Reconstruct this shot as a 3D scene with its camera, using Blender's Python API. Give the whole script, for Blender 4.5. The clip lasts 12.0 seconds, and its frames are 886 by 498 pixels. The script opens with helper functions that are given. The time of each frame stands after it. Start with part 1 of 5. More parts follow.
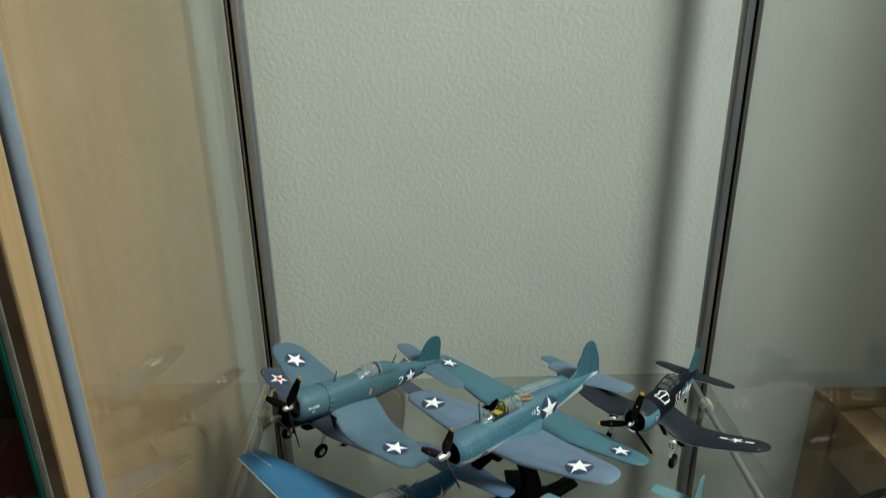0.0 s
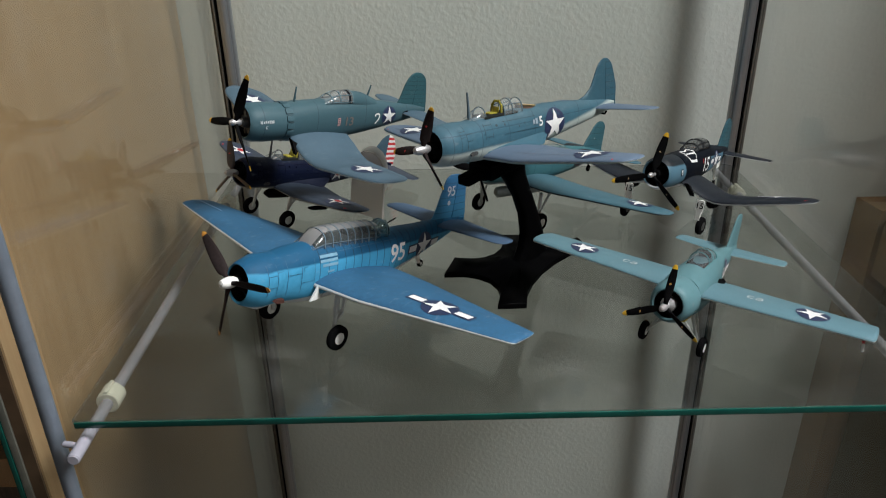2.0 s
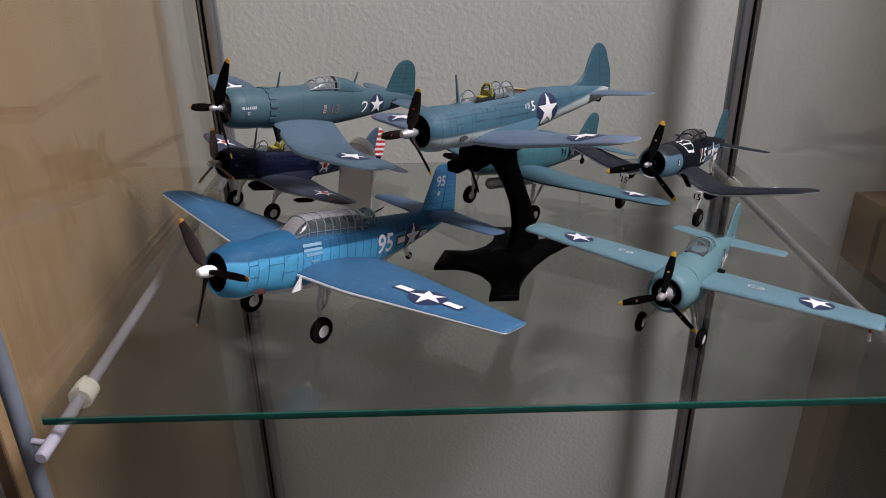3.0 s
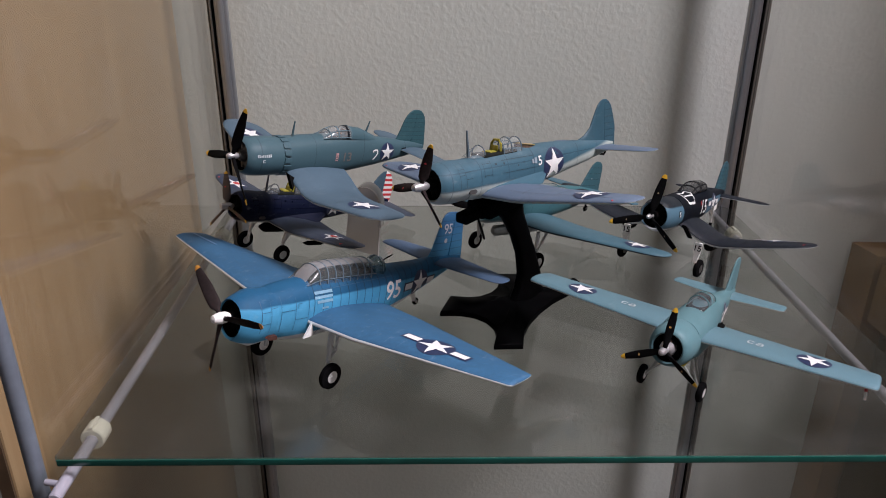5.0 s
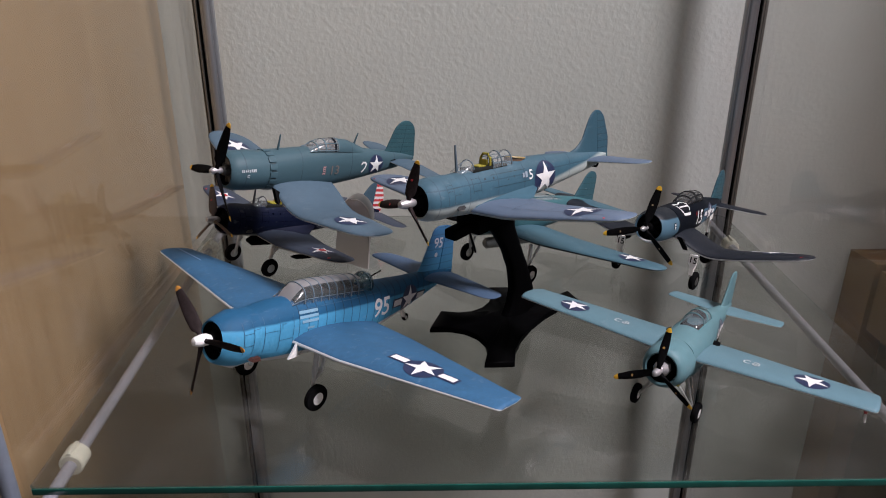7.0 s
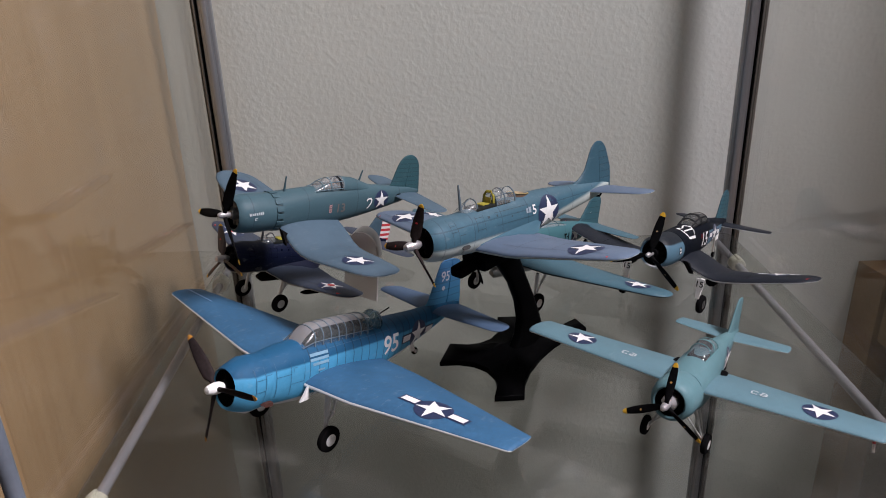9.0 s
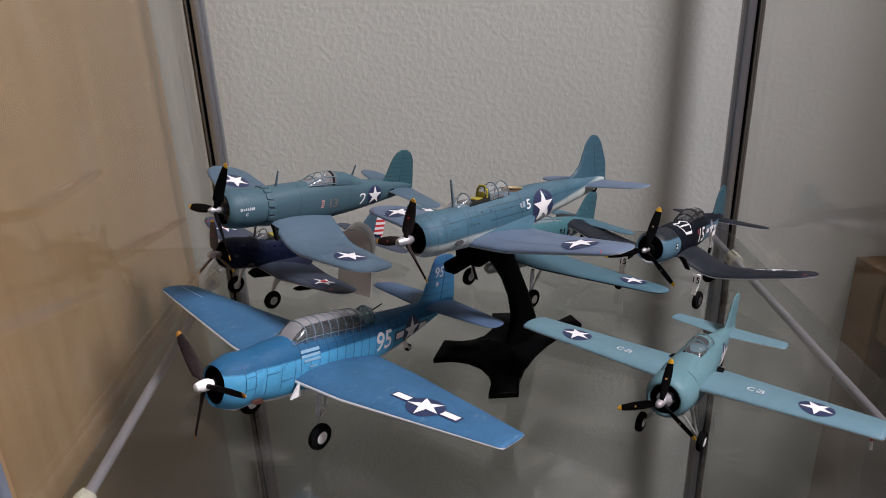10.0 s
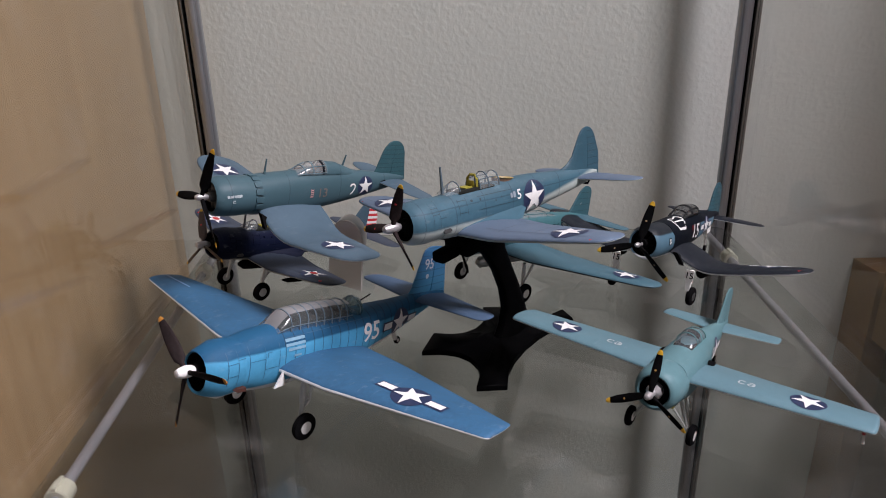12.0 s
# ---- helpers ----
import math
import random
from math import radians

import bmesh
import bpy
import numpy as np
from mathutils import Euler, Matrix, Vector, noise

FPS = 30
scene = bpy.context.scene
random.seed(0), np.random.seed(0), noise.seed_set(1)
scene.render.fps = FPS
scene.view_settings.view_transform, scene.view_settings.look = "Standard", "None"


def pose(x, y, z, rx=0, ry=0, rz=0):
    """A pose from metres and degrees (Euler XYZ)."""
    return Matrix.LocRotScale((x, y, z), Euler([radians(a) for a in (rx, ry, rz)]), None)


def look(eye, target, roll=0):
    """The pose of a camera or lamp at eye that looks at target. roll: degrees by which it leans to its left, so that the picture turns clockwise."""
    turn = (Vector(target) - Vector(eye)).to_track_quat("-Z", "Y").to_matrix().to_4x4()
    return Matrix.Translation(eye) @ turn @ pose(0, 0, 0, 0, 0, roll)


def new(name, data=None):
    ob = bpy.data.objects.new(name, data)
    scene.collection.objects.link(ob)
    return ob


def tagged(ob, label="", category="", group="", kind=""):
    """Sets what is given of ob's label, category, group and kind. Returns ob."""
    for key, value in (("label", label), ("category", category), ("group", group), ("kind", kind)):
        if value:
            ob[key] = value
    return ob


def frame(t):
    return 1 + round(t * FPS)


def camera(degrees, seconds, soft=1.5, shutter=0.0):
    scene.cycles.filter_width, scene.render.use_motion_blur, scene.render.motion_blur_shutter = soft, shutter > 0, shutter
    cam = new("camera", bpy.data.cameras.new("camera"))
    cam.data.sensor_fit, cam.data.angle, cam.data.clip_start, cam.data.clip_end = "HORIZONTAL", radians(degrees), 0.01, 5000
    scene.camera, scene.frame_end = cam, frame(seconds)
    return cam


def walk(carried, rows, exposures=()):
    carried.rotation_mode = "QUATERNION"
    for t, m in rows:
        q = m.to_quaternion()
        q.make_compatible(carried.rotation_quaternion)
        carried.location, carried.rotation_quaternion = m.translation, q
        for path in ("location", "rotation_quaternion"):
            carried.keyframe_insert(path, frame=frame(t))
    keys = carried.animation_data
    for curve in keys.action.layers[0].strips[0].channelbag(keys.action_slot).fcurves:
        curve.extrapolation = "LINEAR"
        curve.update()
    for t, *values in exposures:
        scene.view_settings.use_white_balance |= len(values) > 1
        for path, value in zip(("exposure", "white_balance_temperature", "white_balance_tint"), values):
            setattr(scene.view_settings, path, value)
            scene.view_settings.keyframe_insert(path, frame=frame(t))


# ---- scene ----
cam = camera(59.13, 12.0, soft=0.95, shutter=0.3)
# seconds, eye, aim, roll
PATH = [
    (0, (-0.0435, 0.0087, 1.4743), (-0.0401, 0.4660, 1.2724), -0.77),
    (0.5, (-0.0378, 0.0122, 1.4241), (-0.0406, 0.4625, 1.2069), -0.68),
    (1, (-0.0326, 0.0142, 1.3844), (-0.0369, 0.4580, 1.1541), -0.95),
    (1.5, (-0.0314, 0.0243, 1.3471), (-0.0338, 0.4698, 1.1200), -0.89),
    (2, (-0.0322, 0.0303, 1.3130), (-0.0339, 0.4748, 1.0839), -0.99),
    (2.5, (-0.0308, 0.0387, 1.3005), (-0.0323, 0.4832, 1.0717), -1.04),
    (3, (-0.0298, 0.0395, 1.2992), (-0.0278, 0.4858, 1.0738), -0.91),
    (5, (-0.0342, 0.0348, 1.3118), (-0.0311, 0.4894, 1.1036), 0.34),
    (5.5, (-0.0351, 0.0361, 1.3132), (-0.0308, 0.4915, 1.1068), 0.65),
    (6, (-0.0324, 0.0392, 1.3126), (-0.0295, 0.4942, 1.1052), 0.62),
    (6.5, (-0.0323, 0.0440, 1.3108), (-0.0279, 0.4968, 1.0988), 0.48),
    (7, (-0.0293, 0.0462, 1.3151), (-0.0255, 0.5008, 1.1071), 0.10),
    (7.5, (-0.0290, 0.0456, 1.3218), (-0.0275, 0.5014, 1.1164), -0.48),
    (9.5, (-0.0259, 0.0502, 1.3305), (-0.0286, 0.5067, 1.1267), -2.16),
    (10, (-0.0246, 0.0518, 1.3273), (-0.0263, 0.5077, 1.1221), -2.03),
    (10.5, (-0.0242, 0.0503, 1.3307), (-0.0250, 0.5065, 1.1260), -1.87),
    (11, (-0.0206, 0.0537, 1.3285), (-0.0224, 0.5111, 1.1266), -1.65),
    (11.5, (-0.0215, 0.0574, 1.3242), (-0.0262, 0.5143, 1.1212), -1.73),
    (12, (-0.0195, 0.0533, 1.3183), (-0.0212, 0.5107, 1.1162), -1.38),
]
# exposures
EXPOSURES = [(0.0, 0.06, 6500, -20), (0.6, -0.05, 6500, -20), (1.5, 0.0, 6500, -11), (2.5, -0.01, 6500, 0), (3.2, -0.03, 6500, 9), (5.0, 0.0, 6500, 10), (12.0, 0.02, 6500, 10)]
# end
walk(cam, [(t, look(e, a, r)) for t, e, a, r in PATH], EXPOSURES)

# ---- world and light ----
world = bpy.data.worlds.new("room_world")
world.use_nodes = True
world.node_tree.nodes["Background"].inputs[0].default_value = (0.9, 0.95, 1.0, 1)
world.node_tree.nodes["Background"].inputs[1].default_value = 0.012
scene.world = world


def area_lamp(name, eye, target, sx, sy, watts, colour):
    data = bpy.data.lights.new(name, "AREA")
    data.shape, data.size, data.size_y, data.energy, data.color = "RECTANGLE", sx, sy, watts, colour
    ob = new(name, data)
    ob.matrix_world = look(eye, target)
    return ob


LAMP = (0.85, 0.05, 2.42)
area_lamp("ceiling_lamp_light", LAMP, (0.55, 0.15, 0.0), 0.44, 0.44, 57.0, (0.99, 0.92, 1.0))
# weak fill lamp added from the front; its window is made up
FILL_AT = (0.45, -2.38, 1.55)
area_lamp("fill_light", FILL_AT, (-0.1, 0.5, 1.1), 1.5, 1.2, 3.8, (0.95, 0.93, 0.98))

S = 1 / 72          # scale of the model aircraft
SHELF_Z = 1.1
PIVOT = Vector((0.0022, 0.43, SHELF_Z))
SHELF_TURN = Vector((-0.03875, 0.00297, 0.01431))
SHELF = Matrix.Translation(PIVOT) @ Matrix.Rotation(SHELF_TURN.length, 4, SHELF_TURN.normalized())
SHELF_N = (SHELF.to_3x3() @ Vector((0, 0, 1))).normalized()


# ---- materials ----
def material(name):
    m = bpy.data.materials.new(name)
    m.use_nodes = True
    nt = m.node_tree
    return m, nt, nt.nodes["Principled BSDF"]


def node(nt, kind, **inputs):
    n = nt.nodes.new(kind)
    for k, v in inputs.items():
        n.inputs[k].default_value = v
    return n


def coords(nt, scale, source="Object"):
    tc = nt.nodes.new("ShaderNodeTexCoord")
    mp = nt.nodes.new("ShaderNodeMapping")
    mp.inputs["Scale"].default_value = (scale, scale, scale) if not isinstance(scale, tuple) else scale
    nt.links.new(tc.outputs[source], mp.inputs["Vector"])
    return mp.outputs["Vector"]


def noise_of(nt, vec, scale, detail=4.0, rough=0.6):
    n = node(nt, "ShaderNodeTexNoise", Scale=scale, Detail=detail, Roughness=rough)
    nt.links.new(vec, n.inputs["Vector"])
    return n.outputs["Fac"]


def ramp(nt, fac, stops):
    r = nt.nodes.new("ShaderNodeValToRGB")
    e = r.color_ramp.elements
    while len(e) < len(stops):
        e.new(0.5)
    for el, (p, c) in zip(e, stops):
        el.position, el.color = p, (*c, 1) if len(c) == 3 else c
    nt.links.new(fac, r.inputs["Fac"])
    return r.outputs["Color"]


def mix(nt, fac, a, b, mode="MIX"):
    n = nt.nodes.new("ShaderNodeMix")
    n.data_type, n.blend_type = "RGBA", mode
    for sock, v in ((n.inputs[0], fac), (n.inputs[6], a), (n.inputs[7], b)):
        if isinstance(v, (int, float)):
            sock.default_value = v
        elif isinstance(v, tuple):
            sock.default_value = (*v, 1) if len(v) == 3 else v
        else:
            nt.links.new(v, sock)
    return n.outputs[2]


def calc(nt, op, a, b=0.0, c=0.0):
    n = nt.nodes.new("ShaderNodeMath")
    n.operation = op
    for i, v in enumerate((a, b, c)):
        if isinstance(v, (int, float)):
            n.inputs[i].default_value = v
        else:
            nt.links.new(v, n.inputs[i])
    return n.outputs[0]


def bump(nt, bsdf, height, strength, distance):
    b = node(nt, "ShaderNodeBump", Strength=strength, Distance=distance)
    nt.links.new(height, b.inputs["Height"])
    nt.links.new(b.outputs["Normal"], bsdf.inputs["Normal"])


def plain(name, colour, rough=0.5, metal=0.0, vary=0.12, scale=300.0, relief=0.0):
    m, nt, b = material(name)
    v = coords(nt, 1.0)
    f = noise_of(nt, v, scale)
    dark = tuple(c * (1 - vary) for c in colour)
    light = tuple(min(1, c * (1 + vary)) for c in colour)
    nt.links.new(ramp(nt, f, [(0.3, dark), (0.7, light)]), b.inputs["Base Color"])
    b.inputs["Roughness"].default_value, b.inputs["Metallic"].default_value = rough, metal
    if max(colour) < 0.03:
        b.inputs["Specular IOR Level"].default_value = 0.08
        b.inputs["IOR"].default_value = 1.2
    if relief:
        bump(nt, b, noise_of(nt, v, scale * 2), 0.5, relief)
    return m


def paint(name, top, side=None, belly=None, z_top=0.0, z_belly=-9.0, soft=0.12, lines=(0, 0), line_dark=0.45, rough=0.5, wear=0.12, aft=99.0, rise=0.0, shine=0.24):
    """Model paint: bands of colour by height on the aircraft, brush mottling, and recessed panel lines."""
    m, nt, b = material(name)
    v = coords(nt, 72.0)
    sep = nt.nodes.new("ShaderNodeSeparateXYZ")
    nt.links.new(v, sep.inputs[0])
    broad = noise_of(nt, v, 0.9, 3.0)
    fine = noise_of(nt, v, 7.0, 5.0)
    edge = calc(nt, "ADD", sep.outputs["Z"], calc(nt, "MULTIPLY", calc(nt, "SUBTRACT", broad, 0.5), 0.1))
    low_edge = calc(nt, "ADD", edge, calc(nt, "MULTIPLY", calc(nt, "MINIMUM", calc(nt, "ADD", sep.outputs["X"], 5.2), 0.0), rise))
    col = top
    if side:
        f = nt.nodes.new("ShaderNodeMapRange")
        nt.links.new(edge, f.inputs["Value"])
        f.inputs["From Min"].default_value, f.inputs["From Max"].default_value = z_top - soft, z_top + soft
        col = mix(nt, f.outputs["Result"], side, top)
    if belly:
        f = nt.nodes.new("ShaderNodeMapRange")
        nt.links.new(low_edge, f.inputs["Value"])
        f.inputs["From Min"].default_value, f.inputs["From Max"].default_value = z_belly - soft, z_belly + soft
        col = mix(nt, f.outputs["Result"], belly, col)
    shade = calc(nt, "ADD", 1 - wear, calc(nt, "MULTIPLY", calc(nt, "ADD", broad, fine), wear))
    grey = nt.nodes.new("ShaderNodeCombineColor")
    for i in range(3):
        nt.links.new(shade, grey.inputs[i])
    col = mix(nt, 1.0, col, grey.outputs[0], "MULTIPLY")
    scuff = nt.nodes.new("ShaderNodeMapRange")
    nt.links.new(noise_of(nt, coords(nt, (110.0, 300.0, 300.0)), 1.0, 6.0, 0.7), scuff.inputs["Value"])
    scuff.inputs["From Min"].default_value, scuff.inputs["From Max"].default_value = 0.58, 0.78
    scuff.inputs["To Max"].default_value = wear * 0.5
    col = mix(nt, scuff.outputs["Result"], col, (0.42, 0.46, 0.48))
    groove = None
    for axis, step in zip(("X", "Z"), lines):
        if step:
            d = calc(nt, "PINGPONG", calc(nt, "ADD", sep.outputs[axis], step * 0.37), step / 2)
            g = calc(nt, "LESS_THAN", d, 0.022)
            groove = g if groove is None else calc(nt, "MAXIMUM", groove, g)
    if groove is not None:
        if aft < 50:
            groove = calc(nt, "MULTIPLY", groove, calc(nt, "LESS_THAN", sep.outputs["X"], aft))
        col = mix(nt, calc(nt, "MULTIPLY", groove, line_dark), col, (0.012, 0.018, 0.03))
        bump(nt, b, calc(nt, "ADD", calc(nt, "MULTIPLY", groove, -1.0), calc(nt, "MULTIPLY", fine, 0.4)), 0.4, 0.00012)
    else:
        bump(nt, b, fine, 0.25, 0.00008)
    if isinstance(col, tuple):
        b.inputs["Base Color"].default_value = (*col, 1)
    else:
        nt.links.new(col, b.inputs["Base Color"])
    b.inputs["Specular IOR Level"].default_value = shine
    nt.links.new(calc(nt, "ADD", rough - 0.08, calc(nt, "MULTIPLY", fine, 0.18)), b.inputs["Roughness"])
    return m


def striped(name, colours, step, offset, axis="Z"):
    m, nt, b = material(name)
    v = coords(nt, 72.0)
    sep = nt.nodes.new("ShaderNodeSeparateXYZ")
    nt.links.new(v, sep.inputs[0])
    w = calc(nt, "ADD", sep.outputs[axis], calc(nt, "MULTIPLY", noise_of(nt, v, 4.0), 0.03))
    f = calc(nt, "LESS_THAN", calc(nt, "FRACT", calc(nt, "DIVIDE", calc(nt, "ADD", w, offset), step)), 0.5)
    nt.links.new(mix(nt, f, colours[0], colours[1]), b.inputs["Base Color"])
    b.inputs["Roughness"].default_value = 0.5
    return m


def gloss_share(nt, least=0.04):
    """Schlick's share of mirrored light, the same from both sides."""
    lw = node(nt, "ShaderNodeLayerWeight", Blend=0.5)
    return calc(nt, "ADD", least, calc(nt, "MULTIPLY", calc(nt, "POWER", lw.outputs["Facing"], 5.0), 1 - least))


def clear(name, tint=(1, 1, 1), rough=0.02, cover=0.1):
    """Thin clear plastic: mostly see-through, a little haze and a gloss."""
    m = bpy.data.materials.new(name)
    m.use_nodes = True
    nt = m.node_tree
    out = nt.nodes["Material Output"]
    b = nt.nodes["Principled BSDF"]
    b.inputs["Base Color"].default_value = (*tint, 1)
    b.inputs["Roughness"].default_value = rough
    t = nt.nodes.new("ShaderNodeBsdfTransparent")
    t.inputs[0].default_value = (*[0.75 + 0.25 * c for c in tint], 1)
    gl = node(nt, "ShaderNodeBsdfGlossy", Roughness=rough)
    a = nt.nodes.new("ShaderNodeMixShader")
    a.inputs[0].default_value = cover
    nt.links.new(t.outputs[0], a.inputs[1])
    nt.links.new(b.outputs[0], a.inputs[2])
    c = nt.nodes.new("ShaderNodeMixShader")
    nt.links.new(gloss_share(nt), c.inputs[0])
    nt.links.new(a.outputs[0], c.inputs[1])
    nt.links.new(gl.outputs[0], c.inputs[2])
    nt.links.new(c.outputs[0], out.inputs["Surface"])
    return m


def glass_sheet(name, tint, smear=0.03, wiped=0.0, specks=0.22, gloss=0.04):
    """A flat glass sheet: see-through with a Fresnel gloss, a trace of dust, and wiped-on smudges."""
    m = bpy.data.materials.new(name)
    m.use_nodes = True
    nt = m.node_tree
    out = nt.nodes["Material Output"]
    dust = nt.nodes["Principled BSDF"]
    dust.inputs["Base Color"].default_value = (0.6, 0.6, 0.57, 1)
    dust.inputs["Roughness"].default_value = 0.8
    t = nt.nodes.new("ShaderNodeBsdfTransparent")
    t.inputs[0].default_value = (*tint, 1)
    gl = node(nt, "ShaderNodeBsdfGlossy", Roughness=0.015)
    v = coords(nt, 1.0)
    f = noise_of(nt, v, 9.0, 6.0, 0.65)
    patch = nt.nodes.new("ShaderNodeMapRange")
    nt.links.new(f, patch.inputs["Value"])
    patch.inputs["From Min"].default_value, patch.inputs["From Max"].default_value = 0.5, 0.75
    patch.inputs["To Min"].default_value, patch.inputs["To Max"].default_value = smear * 0.3, smear * 2
    speck = calc(nt, "MULTIPLY", calc(nt, "GREATER_THAN", noise_of(nt, v, 520.0, 2.0, 0.5), 0.715), calc(nt, "GREATER_THAN", noise_of(nt, v, 24.0, 3.0), 0.52))
    cover = calc(nt, "ADD", patch.outputs["Result"], calc(nt, "MULTIPLY", speck, specks))
    smudge = nt.nodes.new("ShaderNodeMapRange")
    smudge.interpolation_type = "SMOOTHSTEP"
    nt.links.new(noise_of(nt, coords(nt, (22.0, 34.0, 22.0)), 1.0, 4.0, 0.6), smudge.inputs["Value"])
    smudge.inputs["From Min"].default_value, smudge.inputs["From Max"].default_value = 0.58, 0.66
    mottle = calc(nt, "ADD", 0.25, noise_of(nt, v, 210.0, 4.0, 0.7))
    cover = calc(nt, "ADD", cover, calc(nt, "MULTIPLY", calc(nt, "MULTIPLY", smudge.outputs["Result"], mottle), wiped))
    a = nt.nodes.new("ShaderNodeMixShader")
    nt.links.new(cover, a.inputs[0])
    nt.links.new(t.outputs[0], a.inputs[1])
    nt.links.new(dust.outputs[0], a.inputs[2])
    c = nt.nodes.new("ShaderNodeMixShader")
    nt.links.new(gloss_share(nt, gloss), c.inputs[0])
    nt.links.new(a.outputs[0], c.inputs[1])
    nt.links.new(gl.outputs[0], c.inputs[2])
    nt.links.new(c.outputs[0], out.inputs["Surface"])
    return m


def plaster():
    """Painted orange-peel plaster."""
    m, nt, b = material("orange_peel_plaster")
    v = coords(nt, 1.0)
    broad = noise_of(nt, v, 3.0, 3.0)
    nt.links.new(ramp(nt, broad, [(0.3, (0.492, 0.518, 0.484)), (0.7, (0.566, 0.594, 0.556))]), b.inputs["Base Color"])
    b.inputs["Roughness"].default_value = 0.6
    blobs = noise_of(nt, v, 250.0, 2.0, 0.45)
    fine = noise_of(nt, v, 620.0, 2.0, 0.5)
    soft = nt.nodes.new("ShaderNodeMapRange")
    soft.interpolation_type = "SMOOTHSTEP"
    nt.links.new(blobs, soft.inputs["Value"])
    soft.inputs["From Min"].default_value, soft.inputs["From Max"].default_value = 0.34, 0.72
    bump(nt, b, calc(nt, "ADD", soft.outputs["Result"], calc(nt, "MULTIPLY", fine, 0.3)), 0.40, 0.00036)
    return m


def wood(name, a, b_, scale=1.0, rough=0.45):
    m, nt, b = material(name)
    v = coords(nt, (14.0 * scale, 14.0 * scale, 0.9 * scale))
    f = noise_of(nt, v, 2.2, 6.0, 0.6)
    g = noise_of(nt, coords(nt, (220.0, 220.0, 6.0)), 1.0, 3.0)
    col = ramp(nt, f, [(0.25, a), (0.75, b_)])
    nt.links.new(mix(nt, 0.07, col, ramp(nt, g, [(0.4, (0.25, 0.17, 0.1)), (0.6, (0.75, 0.62, 0.42))])), b.inputs["Base Color"])
    b.inputs["Roughness"].default_value = rough
    bump(nt, b, g, 0.15, 0.0002)
    return m


def steel(name, colour, rough=0.32):
    m, nt, b = material(name)
    f = noise_of(nt, coords(nt, (400.0, 400.0, 8.0)), 1.0, 3.0)
    nt.links.new(ramp(nt, f, [(0.3, tuple(c * 0.85 for c in colour)), (0.7, colour)]), b.inputs["Base Color"])
    b.inputs["Metallic"].default_value = 0.8
    nt.links.new(calc(nt, "ADD", rough, calc(nt, "MULTIPLY", f, 0.12)), b.inputs["Roughness"])
    return m


WALL = plaster()
PANEL_WOOD = wood("maple_veneer", (0.308, 0.205, 0.107), (0.378, 0.257, 0.138))
SHELF_WOOD = wood("orange_wood", (0.42, 0.22, 0.09), (0.52, 0.30, 0.13))
# brown taken near black to stand in for the unit's unlit inside
UNLIT_WOOD = wood("unlit_brown_wood", (0.035, 0.024, 0.016), (0.055, 0.038, 0.025))
STEEL = steel("brushed_steel", (0.42, 0.44, 0.47), 0.24)
LIP_STEEL = steel("dull_brown_steel", (0.20, 0.185, 0.165))
ROD_STEEL = plain("grey_painted_rod", (0.36, 0.35, 0.41), 0.36, 0.1, 0.06, 150.0)
POST_BLUE = plain("grey_lacquered_steel", (0.27, 0.315, 0.385), 0.34, 0.55, 0.08, 120.0)
RUBBER = plain("black_rubber", (0.006, 0.006, 0.0065), 0.75, 0.0, 0.2, 900.0)
BLACK = plain("black_plastic", (0.0012, 0.0012, 0.0014), 0.42, 0.0, 0.2, 200.0)
BLACK_PAINT = plain("matt_black_paint", (0.005, 0.005, 0.0055), 0.6, 0.0, 0.25, 900.0)
GUN = plain("gunmetal_paint", (0.10, 0.10, 0.10), 0.4, 0.6, 0.3, 1200.0)
SILVER = plain("silver_paint", (0.50, 0.49, 0.50), 0.42, 0.7, 0.12, 1200.0)
WHITE = plain("white_paint", (0.78, 0.78, 0.76), 0.45, 0.0, 0.05, 900.0)
OFF_WHITE = plain("pale_grey_paint", (0.50, 0.52, 0.52), 0.5, 0.0, 0.1, 700.0)
NAVY = plain("navy_decal", (0.018, 0.028, 0.075), 0.5, 0.0, 0.15, 900.0)
DECAL_WHITE = plain("white_decal", (0.76, 0.76, 0.76), 0.5, 0.0, 0.05, 900.0)
WORN_WHITE = plain("worn_white_decal", (0.46, 0.51, 0.54), 0.5, 0.0, 0.3, 2500.0)
RED = plain("red_decal", (0.45, 0.025, 0.03), 0.5, 0.0, 0.1, 900.0)
YELLOW = plain("yellow_paint", (0.72, 0.42, 0.03), 0.45, 0.0, 0.1, 900.0)
ZINC = plain("yellow_green_primer", (0.30, 0.265, 0.03), 0.5, 0.0, 0.2, 900.0)
BROWN = plain("brown_paint", (0.12, 0.075, 0.05), 0.5, 0.0, 0.25, 900.0)
DARK_BROWN = plain("dark_prop_paint", (0.026, 0.020, 0.020), 0.5, 0.0, 0.25, 900.0)
FAINT = plain("faded_brown_decal", (0.15, 0.13, 0.12), 0.5, 0.0, 0.1, 900.0)
PINK = plain("pale_red_decal", (0.52, 0.30, 0.30), 0.5, 0.0, 0.1, 900.0)
IVORY = plain("ivory_plastic", (0.82, 0.79, 0.68), 0.4, 0.0, 0.06, 300.0)
CARD = plain("brown_cardboard", (0.225, 0.138, 0.058), 0.8, 0.0, 0.12, 60.0, 0.0002)
# darker copy of the cardboard, for the body shaded by the lid
SHADED_CARD = plain("shaded_brown_cardboard", (0.055, 0.034, 0.007), 0.8, 0.0, 0.15, 60.0, 0.0002)
